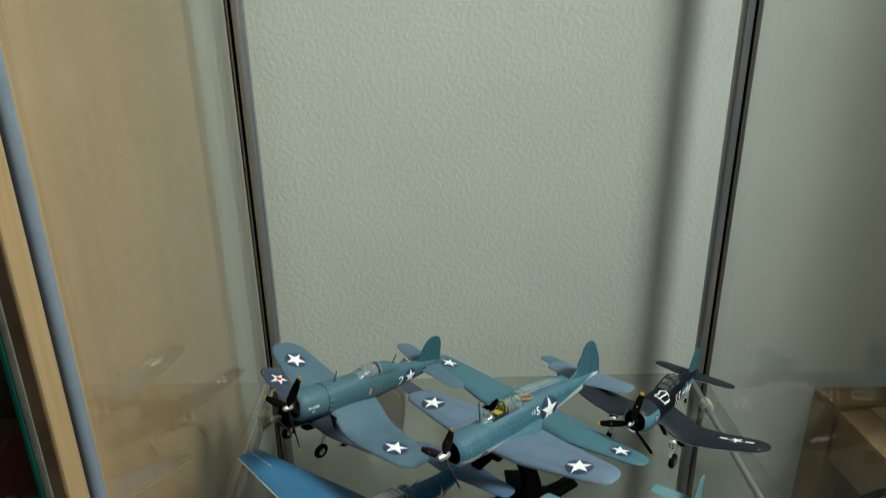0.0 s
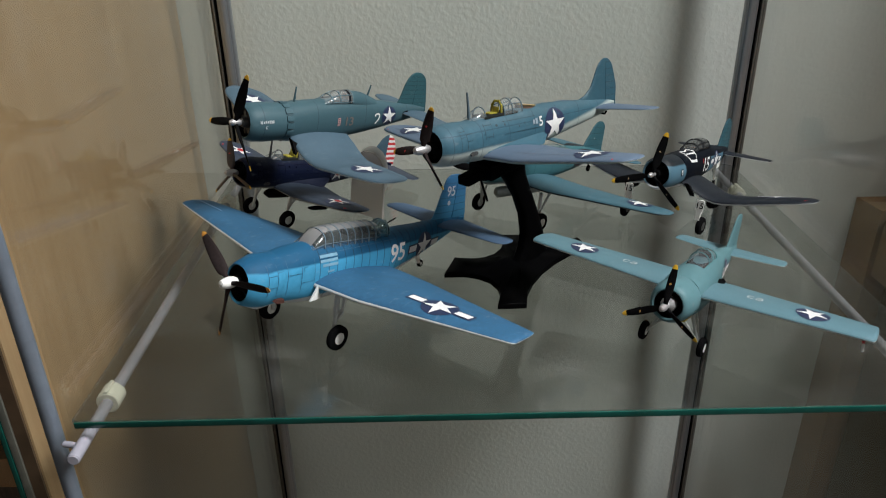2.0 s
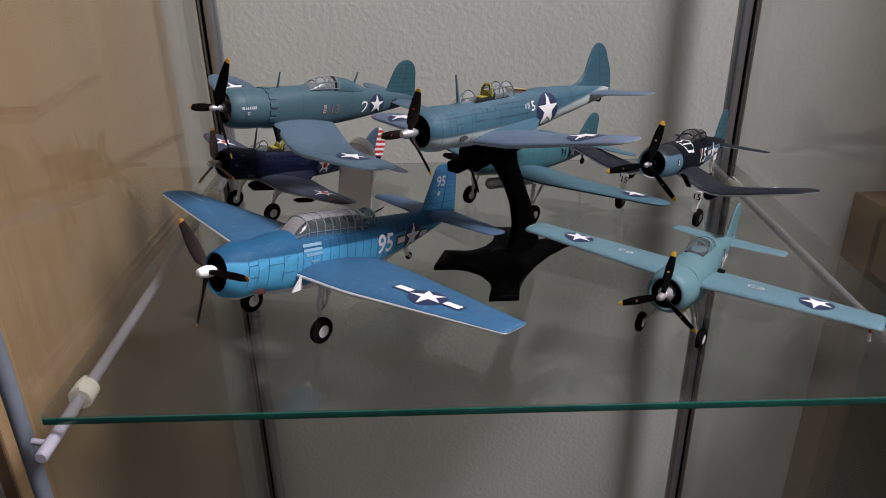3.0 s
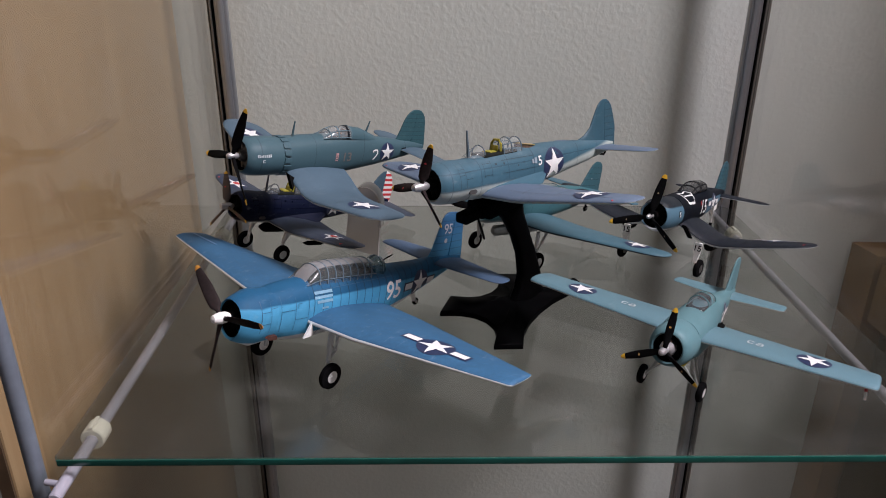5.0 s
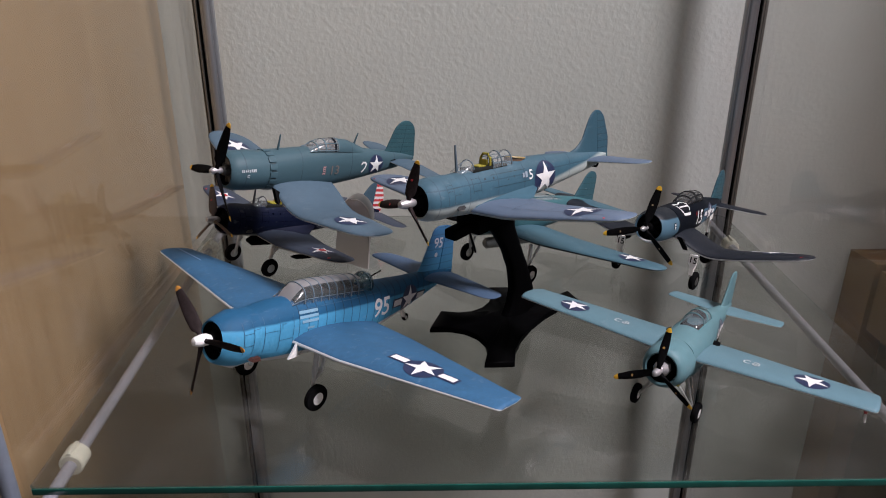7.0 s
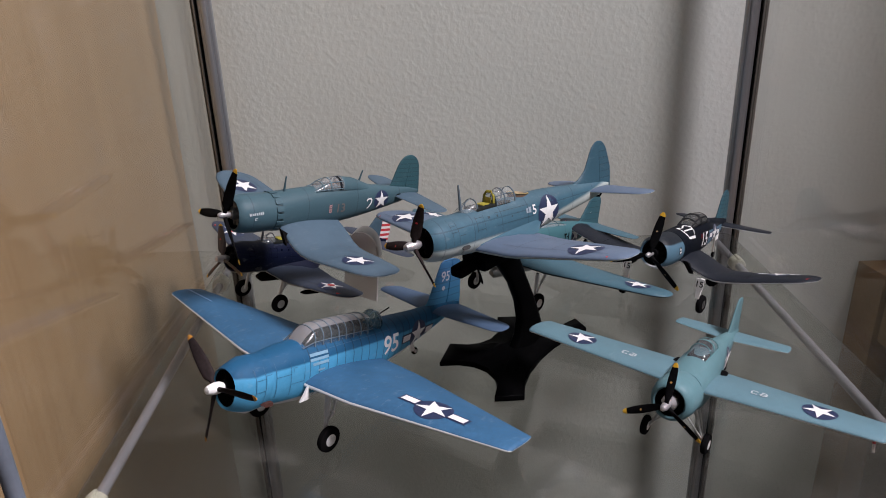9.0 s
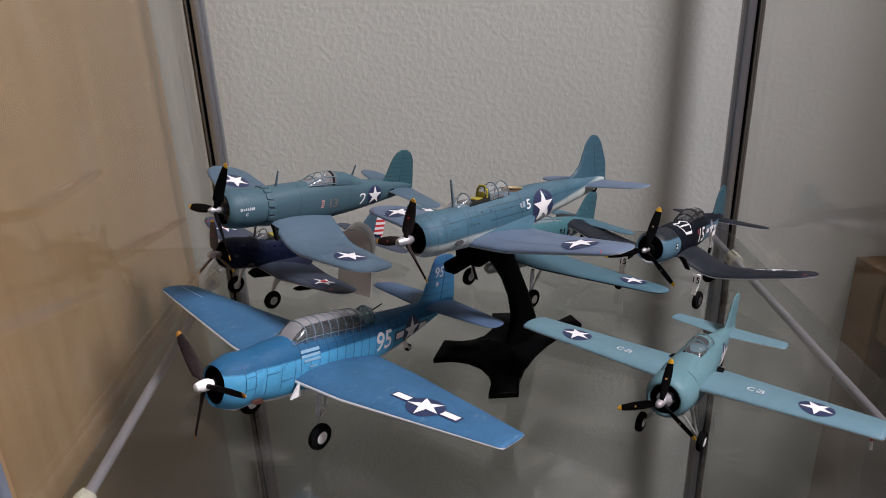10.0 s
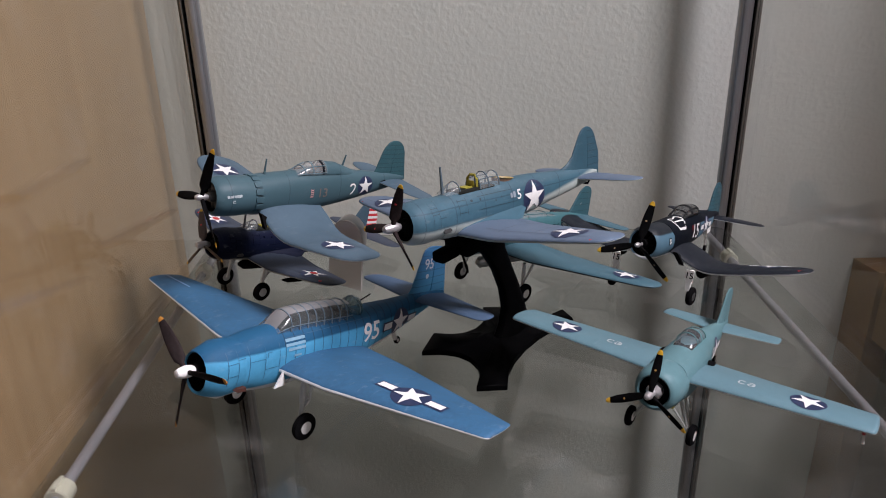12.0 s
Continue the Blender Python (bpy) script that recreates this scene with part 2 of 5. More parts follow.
# red of the unseen block, picked to tint the light it bounces
BOUNCE_RED = wood("bounce_red_brown", (0.26, 0.085, 0.055), (0.34, 0.12, 0.08))
CARPET = plain("brown_carpet", (0.10, 0.075, 0.055), 0.95, 0.0, 0.35, 400.0, 0.003)
CEILING = plain("white_ceiling_paint", (0.75, 0.75, 0.72), 0.9, 0.0, 0.03, 40.0, 0.001)
ROOM_WALL = plain("room_wall_paint", (0.27, 0.26, 0.24), 0.85, 0.0, 0.05, 20.0, 0.0005)
SHELF_GLASS = glass_sheet("clear_shelf_glass", (0.83, 0.84, 0.82), 0.020, 0.04, 0.10, 0.055)
SIDE_EDGE = clear("clear_glass_edge", (0.05, 0.09, 0.07), 0.1, 0.45)
PANE_GLASS = glass_sheet("clear_side_glass", (0.945, 0.945, 0.93), 0.006, 0.03, 0.12)
GLASS_EDGE = plain("green_glass_edge", (0.008, 0.062, 0.050), 0.12, 0.0, 0.25, 60.0)
CANOPY = clear("clear_canopy_plastic", (0.74, 0.77, 0.79), 0.14, 0.2)
SMOKE = clear("milky_clear_plastic", (0.60, 0.56, 0.54), 0.45, 0.45)
HOOD = clear("darker_clear_plastic", (0.20, 0.185, 0.18), 0.35, 0.5)
GREEN_TINT = clear("greenish_canopy_plastic", (0.06, 0.17, 0.19), 0.12, 0.42)


# ---- mesh helpers ----
def part(name, bm, mat, parent, label="", smooth=True, angle=38):
    me = bpy.data.meshes.new(name)
    bmesh.ops.recalc_face_normals(bm, faces=bm.faces)
    for f in bm.faces:
        f.smooth = smooth
    bm.to_mesh(me)
    bm.free()
    for x in (mat if isinstance(mat, (list, tuple)) else [mat]):
        me.materials.append(x)
    if smooth:
        me.set_sharp_from_angle(angle=radians(angle))
    ob = new(name, me)
    if parent is not None:
        ob.parent = parent
    if label:
        ob["label"] = label
    return ob


def rings(bm, loops, close=True, caps=(True, True), slot=None):
    """Skin between loops of points; slot(k) gives the material of the k-th strip round the loop."""
    vs = [[bm.verts.new(p) for p in lp] for lp in loops]
    n = len(vs[0])
    for a, b in zip(vs, vs[1:]):
        for k in range(n if close else n - 1):
            f = bm.faces.new((a[k], a[(k + 1) % n], b[(k + 1) % n], b[k]))
            if slot:
                f.material_index = slot(k)
    if close:
        for lp, want in ((vs[0], caps[0]), (vs[-1], caps[1])):
            if want:
                bm.faces.new(lp)
    return vs


def pchip(xs, ys, x):
    """Smooth monotone interpolation of a table."""
    xs, ys = np.asarray(xs, float), np.asarray(ys, float)
    h, d = np.diff(xs), np.diff(ys) / np.diff(xs)
    m = np.zeros(len(xs))
    for i in range(1, len(xs) - 1):
        if d[i - 1] * d[i] > 0:
            m[i] = 2 * d[i - 1] * d[i] / (d[i - 1] + d[i])
    m[0], m[-1] = d[0], d[-1]
    i = int(np.clip(np.searchsorted(xs, x) - 1, 0, len(h) - 1))
    t = (x - xs[i]) / h[i]
    return ((2 * t**3 - 3 * t**2 + 1) * ys[i] + (t**3 - 2 * t**2 + t) * h[i] * m[i]
            + (-2 * t**3 + 3 * t**2) * ys[i + 1] + (t**3 - t**2) * h[i] * m[i + 1])


def box(bm, lo, hi, bevel=0.0, m=None):
    made = bmesh.ops.create_cube(bm, size=1.0)["verts"]
    lo, hi = Vector(lo), Vector(hi)
    for v in made:
        v.co = Vector((lo[i] + (v.co[i] + 0.5) * (hi[i] - lo[i]) for i in range(3)))
    if bevel:
        edges = list({e for v in made for e in v.link_edges})
        got = bmesh.ops.bevel(bm, geom=edges, offset=bevel, segments=2, affect="EDGES", profile=0.6)
        made = list({v for f in got["faces"] for v in f.verts} | {v for v in made if v.is_valid})
    if m is not None:
        for v in made:
            v.co = m @ v.co
    return made


def tube(bm, path, radius, n=10, caps=True):
    """A round rod through points; radius a number or one for each point."""
    pts = [Vector(p) for p in path]
    loops = []
    for i, p in enumerate(pts):
        d = (pts[min(i + 1, len(pts) - 1)] - pts[max(i - 1, 0)]).normalized()
        a = d.cross(Vector((0, 0, 1)) if abs(d.z) < 0.9 else Vector((1, 0, 0))).normalized()
        b = d.cross(a)
        r = radius[i] if isinstance(radius, (list, tuple)) else radius
        loops.append([p + r * (math.cos(2 * math.pi * k / n) * a + math.sin(2 * math.pi * k / n) * b) for k in range(n)])
    rings(bm, loops, caps=(caps, caps))


def revolve(bm, profile, axis, origin, n=28, sy=1.0, sz=1.0, closed=False):
    """Turn (along, radius) pairs round an axis: 'X' or 'Y'."""
    o = Vector(origin)
    loops = []
    for a, r in profile:
        lp = []
        for k in range(n):
            c, s = r * math.cos(2 * math.pi * k / n), r * math.sin(2 * math.pi * k / n)
            lp.append(o + (Vector((a, c * sy, s * sz)) if axis == "X" else Vector((c * sy, a, s * sz))))
        loops.append(lp)
    if closed:
        loops.append(loops[0])
    rings(bm, loops, caps=(not closed, not closed))
    if closed:
        bmesh.ops.remove_doubles(bm, verts=bm.verts, dist=1e-7)


def prism(bm, outline, lo, hi, place):
    """An outline in a plane, given thickness; place(u, v, w) gives the point."""
    rings(bm, [[place(u, v, w) for u, v in outline] for w in (lo, hi)])


from mathutils.bvhtree import BVHTree


UP, LEFT, RIGHT, FORE = (0, 0, 1), (0, 1, 0), (0, -1, 0), (1, 0, 0)


class Aircraft:
    """One model aircraft: sizes in the metres of the real one, drawn at 1 to 72; x to the nose, y to its left wing, z up."""

    def __init__(self, name, label, at, turn, base):
        self.thing = new(name)
        self.thing.empty_display_size = 0.02
        yaw, pitch, roll = turn
        self.m = (Matrix.Translation(Vector(at)) @ Matrix.Rotation(radians(yaw), 4, "Z")
                  @ Matrix.Rotation(radians(-pitch), 4, "Y") @ Matrix.Rotation(radians(roll), 4, "X"))
        self.base = Vector(base) * S
        self.thing.matrix_world = self.m @ Matrix.Translation(self.base)
        tagged(self.thing, label, "model aircraft", "model aircraft on the glass shelf")
        self.skins = {}

    def add(self, name, bm, mat, label="", parent=None, smooth=True, angle=38):
        for v in bm.verts:
            v.co *= S
        ob = part(name, bm, mat, parent or self.thing, label, smooth, angle)
        if parent is None:
            ob.matrix_basis = Matrix.Translation(-self.base)
        return ob

    def skin(self, key, ob):
        self.skins.setdefault(key, []).append(ob.data)

    def tree(self, key):
        verts, polys = [], []
        for me in self.skins[key]:
            k = len(verts)
            verts += [v.co / S for v in me.vertices]
            polys += [[k + i for i in p.vertices] for p in me.polygons]
        return BVHTree.FromPolygons(verts, polys)

    def grounded(self, x, y, r):
        """The height of a wheel's centre at x, y whose tyre of radius r touches the shelf."""
        z = -2.0
        for _ in range(4):
            p = self.m @ (Vector((x, y, z)) * S)
            gap = (p - PIVOT).dot(SHELF_N) - r * S
            z -= gap / S / (self.m.to_3x3() @ Vector((0, 0, 1))).dot(SHELF_N)
        return z

    # -- large forms
    def fuselage(self, rows, mat, n=36, steps=52, nose=True):
        rows = sorted(rows)
        cols = list(zip(*rows))
        loops = []
        for x in np.linspace(cols[0][0], cols[0][-1], steps):
            zc, w, ht, hb = (pchip(cols[0], c, x) for c in cols[1:5])
            e = 2.3
            lp = []
            for k in range(n):
                a = 2 * math.pi * k / n
                c, s = math.cos(a), math.sin(a)
                lp.append((x, w * math.copysign(abs(c) ** (2 / e), c), zc + (ht if s > 0 else hb) * math.copysign(abs(s) ** (2 / e), s)))
            loops.append(lp)
        bm = bmesh.new()
        rings(bm, loops)
        ob = self.add("fuselage", bm, mat)
        self.skin("fuselage", ob)
        return ob

    def surface(self, name, rows, mats, side=1, thick=0.13, tip=0.0, f0=0.0, f1=1.0, upright=False, key=None, label="", camber=0.02, lip=0.35, bare=0, hinge=None):
        """A wing, tailplane or fin from rows of (span, leading edge, chord, height), with a rounded tip of that length."""
        rows = sorted(rows)
        cols = list(zip(*rows))
        span = list(np.linspace(cols[0][0], cols[0][-1] - tip, 15))
        full = [(y, *(float(np.interp(y, cols[0], c)) for c in cols[1:]), 1.0) for y in span]
        if tip:
            y0, le0, ch0, z0 = full[-1][:4]
            for a in (25, 48, 66, 80, 88):
                y = y0 + tip * math.sin(radians(a))
                q = math.cos(radians(a)) ** 0.8
                le, ch, z = (float(np.interp(y, cols[0], c)) for c in cols[1:])
                full.append((y, le - lip * ch * (1 - q), ch * q, z, max(0.25, q)))
        base = [0.0, 0.007] + [(1 - math.cos(math.pi * k / 9)) / 2 for k in range(1, 10)]
        loops = []
        for y, le, ch, z, q in full:
            def half(f):
                return 5 * thick * (0.2969 * math.sqrt(f) - 0.126 * f - 0.3516 * f**2 + 0.2843 * f**3 - 0.1015 * f**4) * ch + 0.006
            a0, a1 = f0, f1
            if hinge is not None:
                c = min(0.98, max(0.02, (le - hinge) / ch))
                a0, a1 = (0.0, c) if f0 < 0.1 else (c + 0.006, 1.0)
            up = [(f, half(f)) for f in (a0 + (a1 - a0) * q0 for q0 in base)]
            lp = []
            for f, h in up:
                lp.append((le - f * ch, h + camber * ch * 4 * f * (1 - f)))
            for f, h in reversed(up):
                lp.append((le - f * ch, -h * (1.0 if upright else 0.75) + camber * ch * 4 * f * (1 - f)))
            loops.append([(x, h, y) if upright else (x, side * y, z + h) for x, h in lp])
        bm = bmesh.new()
        rings(bm, loops, slot=(lambda k: 0 if bare <= k < 10 else 1) if not upright else None)
        ob = self.add(name, bm, mats, label)
        self.skin(key or name, ob)
        return ob

    def cowling(self, x0, x1, r0, r1, mat, dark=BLACK_PAINT, n_cyl=9, engine_mat=GUN, sy=1.0, bulge=0.0, hole=0.8, chin=1.0):
        mid = (x0 + x1) / 2
        prof = [(x1, r1), (mid, r1 + bulge), (x0 - 0.28, r0 + 0.03), (x0 - 0.1, r0 - 0.03), (x0 - 0.02, r0 - 0.09), (x0, r0 * hole + 0.04),
                (x0 - 0.03, r0 * hole), (x0 - 0.2, r0 * hole), (x0 - 0.55, r0 * hole), (x1, r1 * 0.9)]
        bm = bmesh.new()
        revolve(bm, prof, "X", (0, 0, 0), 36, sy, 1.0, closed=True)
        for v in bm.verts:
            if v.co.z < 0:
                v.co.z *= chin
        ob = self.add("cowling", bm, mat)
        self.skin("cowling", ob)
        bm = bmesh.new()
        revolve(bm, [(x0 - 0.42, r0 * hole * 0.97), (x0 - 0.5, r0 * hole * 0.97)], "X", (0, 0, 0), 28, sy)
        rings(bm, [[Vector((x, q * math.cos(a) * sy, q * math.sin(a) * (chin if math.sin(a) < 0 else 1.0))) for a in (2 * math.pi * k / 36 for k in range(36))] for x, q in ((x0 - 0.05, r0 * hole * 0.985), (x0 - 0.48, r0 * hole * 0.985))], caps=(False, False))
        self.add("cowling_inside", bm, dark, "black inside of the cowling")
        bm = bmesh.new()
        revolve(bm, [(x0 + 0.05, 0.08), (x0 + 0.03, 0.16), (x0 - 0.12, 0.22), (x0 - 0.45, 0.24)], "X", (0, 0, 0), 16)
        engine = self.add("engine", bm, engine_mat, "radial engine with a ring of cylinders")
        for k in range(n_cyl):
            bm = bmesh.new()
            a = 2 * math.pi * k / n_cyl + 0.2
            d = Vector((0, math.cos(a) * sy, math.sin(a)))
            tube(bm, [Vector((x0 - 0.28, 0, 0)) + d * 0.2, Vector((x0 - 0.28, 0, 0)) + d * r0 * hole * 0.62, Vector((x0 - 0.28, 0, 0)) + d * r0 * hole * 0.92], [0.11, 0.115, 0.07], 8)
            self.add("cylinder", bm, engine_mat, "", engine)

    def propeller(self, radius, phase, blade_mat, hub_mat, tip_mat=YELLOW, width=0.17, x=0.0, spinner=0.14, length=0.3, tip=0.14, emblem=None, bent=(0, 0, 0)):
        bm = bmesh.new()
        revolve(bm, [(x + length, 0.02), (x + length - 0.04, spinner * 0.6), (x + length * 0.55, spinner * 0.85), (x, spinner), (x - 0.16, spinner * 0.9), (x - 0.3, spinner * 0.55)], "X", (0, 0, 0), 16)
        self.add("propeller_hub", bm, hub_mat)
        for k in range(3):
            a = radians(phase + 120 * k + bent[k])
            d = Vector((0, math.sin(a), math.cos(a)))
            t = Vector((0, math.cos(a), -math.sin(a)))

            def section(q):
                w = width * (0.42 + 0.75 * math.sin(math.pi * min(1, 0.12 + q * 0.86)) ** 0.8)
                if q > 0.93:
                    w *= math.sqrt(max(0.0, 1 - ((q - 0.93) / 0.075) ** 2)) * 0.9 + 0.1
                if q < 0.16:
                    w = 0.075
                th = 0.05 * (1 - q) + 0.016
                tw = radians(58 - 38 * q)
                u = (t * math.cos(tw) - Vector((1, 0, 0)) * math.sin(tw))
                v = u.cross(d)
                c = d * (q * radius) + Vector((x, 0, 0))
                if q < 0.16:
                    th = 0.075
                return [c + u * (w * math.cos(b)) + v * (th * math.sin(b)) for b in (2 * math.pi * j / 12 for j in range(12))]

            bm = bmesh.new()
            rings(bm, [section(q) for q in (0.04, 0.1, 0.15, 0.22, 0.32, 0.45, 0.6, 0.75, 1 - tip)])
            blade = self.add("blade", bm, blade_mat)
            if emblem is not None:
                key = "blade_%d" % k
                self.skin(key, blade)
                self.decal(key, d * radius * 0.56 + Vector((x, 0, 0)), FORE, UP, [[(0.034 * math.cos(2 * math.pi * j / 10), 0.034 * math.sin(2 * math.pi * j / 10)) for j in range(10)]], emblem, 0.01, "emblem", "small emblem on the blade", blade, 0)
            bm = bmesh.new()
            rings(bm, [section(q) for q in (1 - tip, 0.94, 0.97, 0.99, 1.0)])
            self.add("blade_tip", bm, tip_mat, "painted propeller tip", blade)

    def canopy(self, rows, mat=CANOPY, frame_mat=None, ribs=None, rails=(0.0,), name="canopy", rib=0.035, n=15, square=0.85, crown=None):
        """A glazed canopy over rows of (x, sill height, half width, rise), with its frames."""
        def arch(x, z, w, h, grow=0.0):
            return [Vector((x, (w + grow) * math.cos(a), z + (h + grow) * math.sin(a) ** square)) for a in (math.pi * k / (n - 1) for k in range(n))]

        bm = bmesh.new()
        rings(bm, [arch(*r) for r in rows], close=False, slot=lambda k: 1 if crown and 4 <= k <= n - 6 else 0)
        can = self.add(name, bm, [mat, crown] if crown else mat, "clear plastic canopy")
        if frame_mat is not None:
            for r in (ribs if ribs is not None else rows):
                bm = bmesh.new()
                x, z, w, h = r
                a, b = arch(x - rib, z, w, h, 0.012), arch(x + rib, z, w, h, 0.012)
                a2, b2 = arch(x - rib, z, w, h, -0.02), arch(x + rib, z, w, h, -0.02)
                rings(bm, [[p, q, s, t] for p, q, s, t in zip(a, b, b2, a2)])
                self.add("canopy_frame", bm, frame_mat, "", can)
            for turn in rails:
                bm = bmesh.new()
                pts = []
                for x, z, w, h in rows:
                    al = math.pi / 2 + radians(turn)
                    pts.append(Vector((x, (w + 0.012) * math.cos(al), z + (h + 0.012) * math.sin(al) ** square)))
                tube(bm, pts, rib * 0.8, 6)
                self.add("canopy_frame", bm, frame_mat, "", can)
        return can

    # -- markings
    def decal(self, key, centre, normal, up, shapes, mat, lift=0.012, name="marking", label="", parent=None, cuts=1, tree=None):
        """Flat shapes (lists of (u, v), in metres) laid on a skin along a direction."""
        tree = tree or self.tree(key)
        n, c = Vector(normal).normalized(), Vector(centre)
        up = Vector(up)
        v = (up - n * up.dot(n)).normalized()
        u = v.cross(n)
        bm = bmesh.new()
        for sh in shapes:
            bm.faces.new([bm.verts.new((a, b, 0)) for a, b in sh])
        bmesh.ops.remove_doubles(bm, verts=bm.verts, dist=1e-5)
        bmesh.ops.triangulate(bm, faces=bm.faces)
        for _ in range(cuts):
            bmesh.ops.subdivide_edges(bm, edges=[e for e in bm.edges if e.calc_length() > 0.12], cuts=1, use_grid_fill=True)
        bmesh.ops.triangulate(bm, faces=bm.faces)
        for w in bm.verts:
            p = c + u * w.co.x + v * w.co.y + n * 2.0
            hit = tree.ray_cast(p, -n, 4.0)
            w.co = (hit[0] + n * lift) if hit[0] is not None else c + u * w.co.x + v * w.co.y
        return self.add(name, bm, mat, label, parent)

    def roundel(self, key, centre, normal, up, r, bars=False, red=False, grow=1.0, tree=None):
        tree = tree or self.tree(key)
        ring = [[(r * math.cos(2 * math.pi * k / 28), r * math.sin(2 * math.pi * k / 28)) for k in range(28)]]
        lift = 0.0
        if bars:
            ring += [[(s * r * 0.9, -r * 0.33), (s * r * 2.08, -r * 0.33), (s * r * 2.08, r * 0.33), (s * r * 0.9, r * 0.33)][::s] for s in (1, -1)]
        disc = self.decal(key, centre, normal, up, ring, NAVY, 0.013, "roundel", "dark blue roundel with a white star", cuts=2, tree=tree)
        star = []
        for k in range(10):
            q = (r * 0.97 if k % 2 == 0 else r * 0.38) * grow
            a = math.pi / 2 + math.pi * k / 5
            star.append((q * math.cos(a), q * math.sin(a)))
        shapes = [[(0, 0), star[k], star[(k + 1) % 10]] for k in range(10)]
        if bars:
            for s in (1, -1):
                self.decal(key, centre, normal, up, [[(s * r * 1.02, -r * 0.23), (s * r * 1.96, -r * 0.23), (s * r * 1.96, r * 0.23), (s * r * 1.02, r * 0.23)][::s]], DECAL_WHITE, 0.026, "bar", "white bar beside the star", disc, 1, tree)
        self.decal(key, centre, normal, up, shapes, DECAL_WHITE, 0.026, "star", "white star", disc, 1, tree)
        if red:
            self.decal(key, centre, normal, up, [[(r * 0.3 * math.cos(2 * math.pi * k / 16), r * 0.3 * math.sin(2 * math.pi * k / 16)) for k in range(16)]], RED, 0.038, "red_disc", "red centre of the star", disc, 0, tree)

    def lettering(self, key, text, centre, normal, up, height, mat, slant=0.0, tree=None):
        cu = bpy.data.curves.new("digits", "FONT")
        cu.body, cu.align_x, cu.align_y, cu.size = text, "CENTER", "CENTER", height * 1.38
        cu.offset = height * 0.02
        tmp = new("digits", cu)
        bpy.context.view_layer.update()
        me = bpy.data.meshes.new_from_object(tmp.evaluated_get(bpy.context.evaluated_depsgraph_get()))
        shapes = [[(me.vertices[i].co.x, me.vertices[i].co.y) for i in p.vertices] for p in me.polygons]
        bpy.data.objects.remove(tmp)
        bpy.data.curves.remove(cu)
        bpy.data.meshes.remove(me)
        return self.decal(key, centre, normal, up, shapes, mat, 0.02, "number", "", None, 1, tree)

    def stroke(self, key, centre, normal, up, paths, half, mat, name="marking", label=""):
        """Brush strokes of one width along paths of (u, v)."""
        shapes = []
        for path in paths:
            left, right = [], []
            for i, p in enumerate(path):
                d = (Vector(path[min(i + 1, len(path) - 1)]) - Vector(path[max(i - 1, 0)])).normalized()
                n = Vector((-d.y, d.x)) * half
                left.append(Vector(p) + n)
                right.append(Vector(p) - n)
            shapes += [[tuple(right[i]), tuple(right[i + 1]), tuple(left[i + 1]), tuple(left[i])] for i in range(len(path) - 1)]
        return self.decal(key, centre, normal, up, shapes, mat, 0.02, name, label, None, 0)

    def wing_lines(self, rows, along, across, mat, half=0.008):
        """Fine panel lines on both wings: along (y0, y1, share of chord), across (y, share, share)."""
        ys, les, chs = zip(*rows)

        def at(y, share):
            return float(np.interp(y, ys, les)) - share * float(np.interp(y, ys, chs))

        for s in (1, -1):
            paths = [[(-s * y, at(y, q)) for y in np.linspace(y0, y1, 14)] for y0, y1, q in along]
            paths += [[(-s * y, at(y, q)) for q in np.linspace(q0, q1, 10)] for y, q0, q1 in across]
            self.stroke("wing", (0, 0, 0), UP, FORE, paths, half, mat, "panel_lines", "fine panel lines")

    def bars(self, key, centre, normal, up, rows, mat, name="marking", label="small white lettering", lift=0.02, cuts=1):
        """Rows of (u, v, width, height)."""
        return self.decal(key, centre, normal, up, [[(u - w / 2, v - h / 2), (u + w / 2, v - h / 2), (u + w / 2, v + h / 2), (u - w / 2, v + h / 2)] for u, v, w, h in rows], mat, lift, name, label, None, cuts)

    # -- undercarriage and small things
    def wheel(self, x, y, z, r, wide, hub=OFF_WHITE, name="wheel"):
        bm = bmesh.new()
        revolve(bm, [(-wide * 0.5, r * 0.55), (-wide * 0.5, r * 0.8), (-wide * 0.34, r * 0.96), (0, r), (wide * 0.34, r * 0.96), (wide * 0.5, r * 0.8), (wide * 0.5, r * 0.55)], "Y", (x, y, z), 24, closed=False)
        tyre = self.add(name, bm, RUBBER, "black tyre with a pale hub")
        bm = bmesh.new()
        revolve(bm, [(-wide * 0.56, 0.05), (-wide * 0.55, r * 0.15), (-wide * 0.5, r * 0.2), (-wide * 0.53, r * 0.42), (-wide * 0.48, r * 0.5), (wide * 0.48, r * 0.5), (wide * 0.53, r * 0.42), (wide * 0.5, r * 0.2), (wide * 0.55, r * 0.15), (wide * 0.56, 0.05)], "Y", (x, y, z), 20)
        self.add("hub", bm, hub, "", tyre)
        return tyre

    def strut(self, a, b, r=0.07, mat=OFF_WHITE, name="undercarriage_leg"):
        bm = bmesh.new()
        a, b = Vector(a), Vector(b)
        tube(bm, [a, a.lerp(b, 0.5), a.lerp(b, 0.52), b], [r, r, r * 0.7, r * 0.7], 8)
        return self.add(name, bm, mat)

    def mast(self, a, b, r=0.05, mat=None, name="aerial_mast"):
        bm = bmesh.new()
        tube(bm, [a, b], [r, r * 0.55], 8)
        return self.add(name, bm, mat)

    def rod(self, name, pts, r, mat, label=""):
        bm = bmesh.new()
        tube(bm, pts, r, 8)
        return self.add(name, bm, mat, label)

    def slab(self, name, outline, place, thick, mat, label=""):
        bm = bmesh.new()
        prism(bm, outline, -thick / 2, thick / 2, place)
        return self.add(name, bm, mat, label)


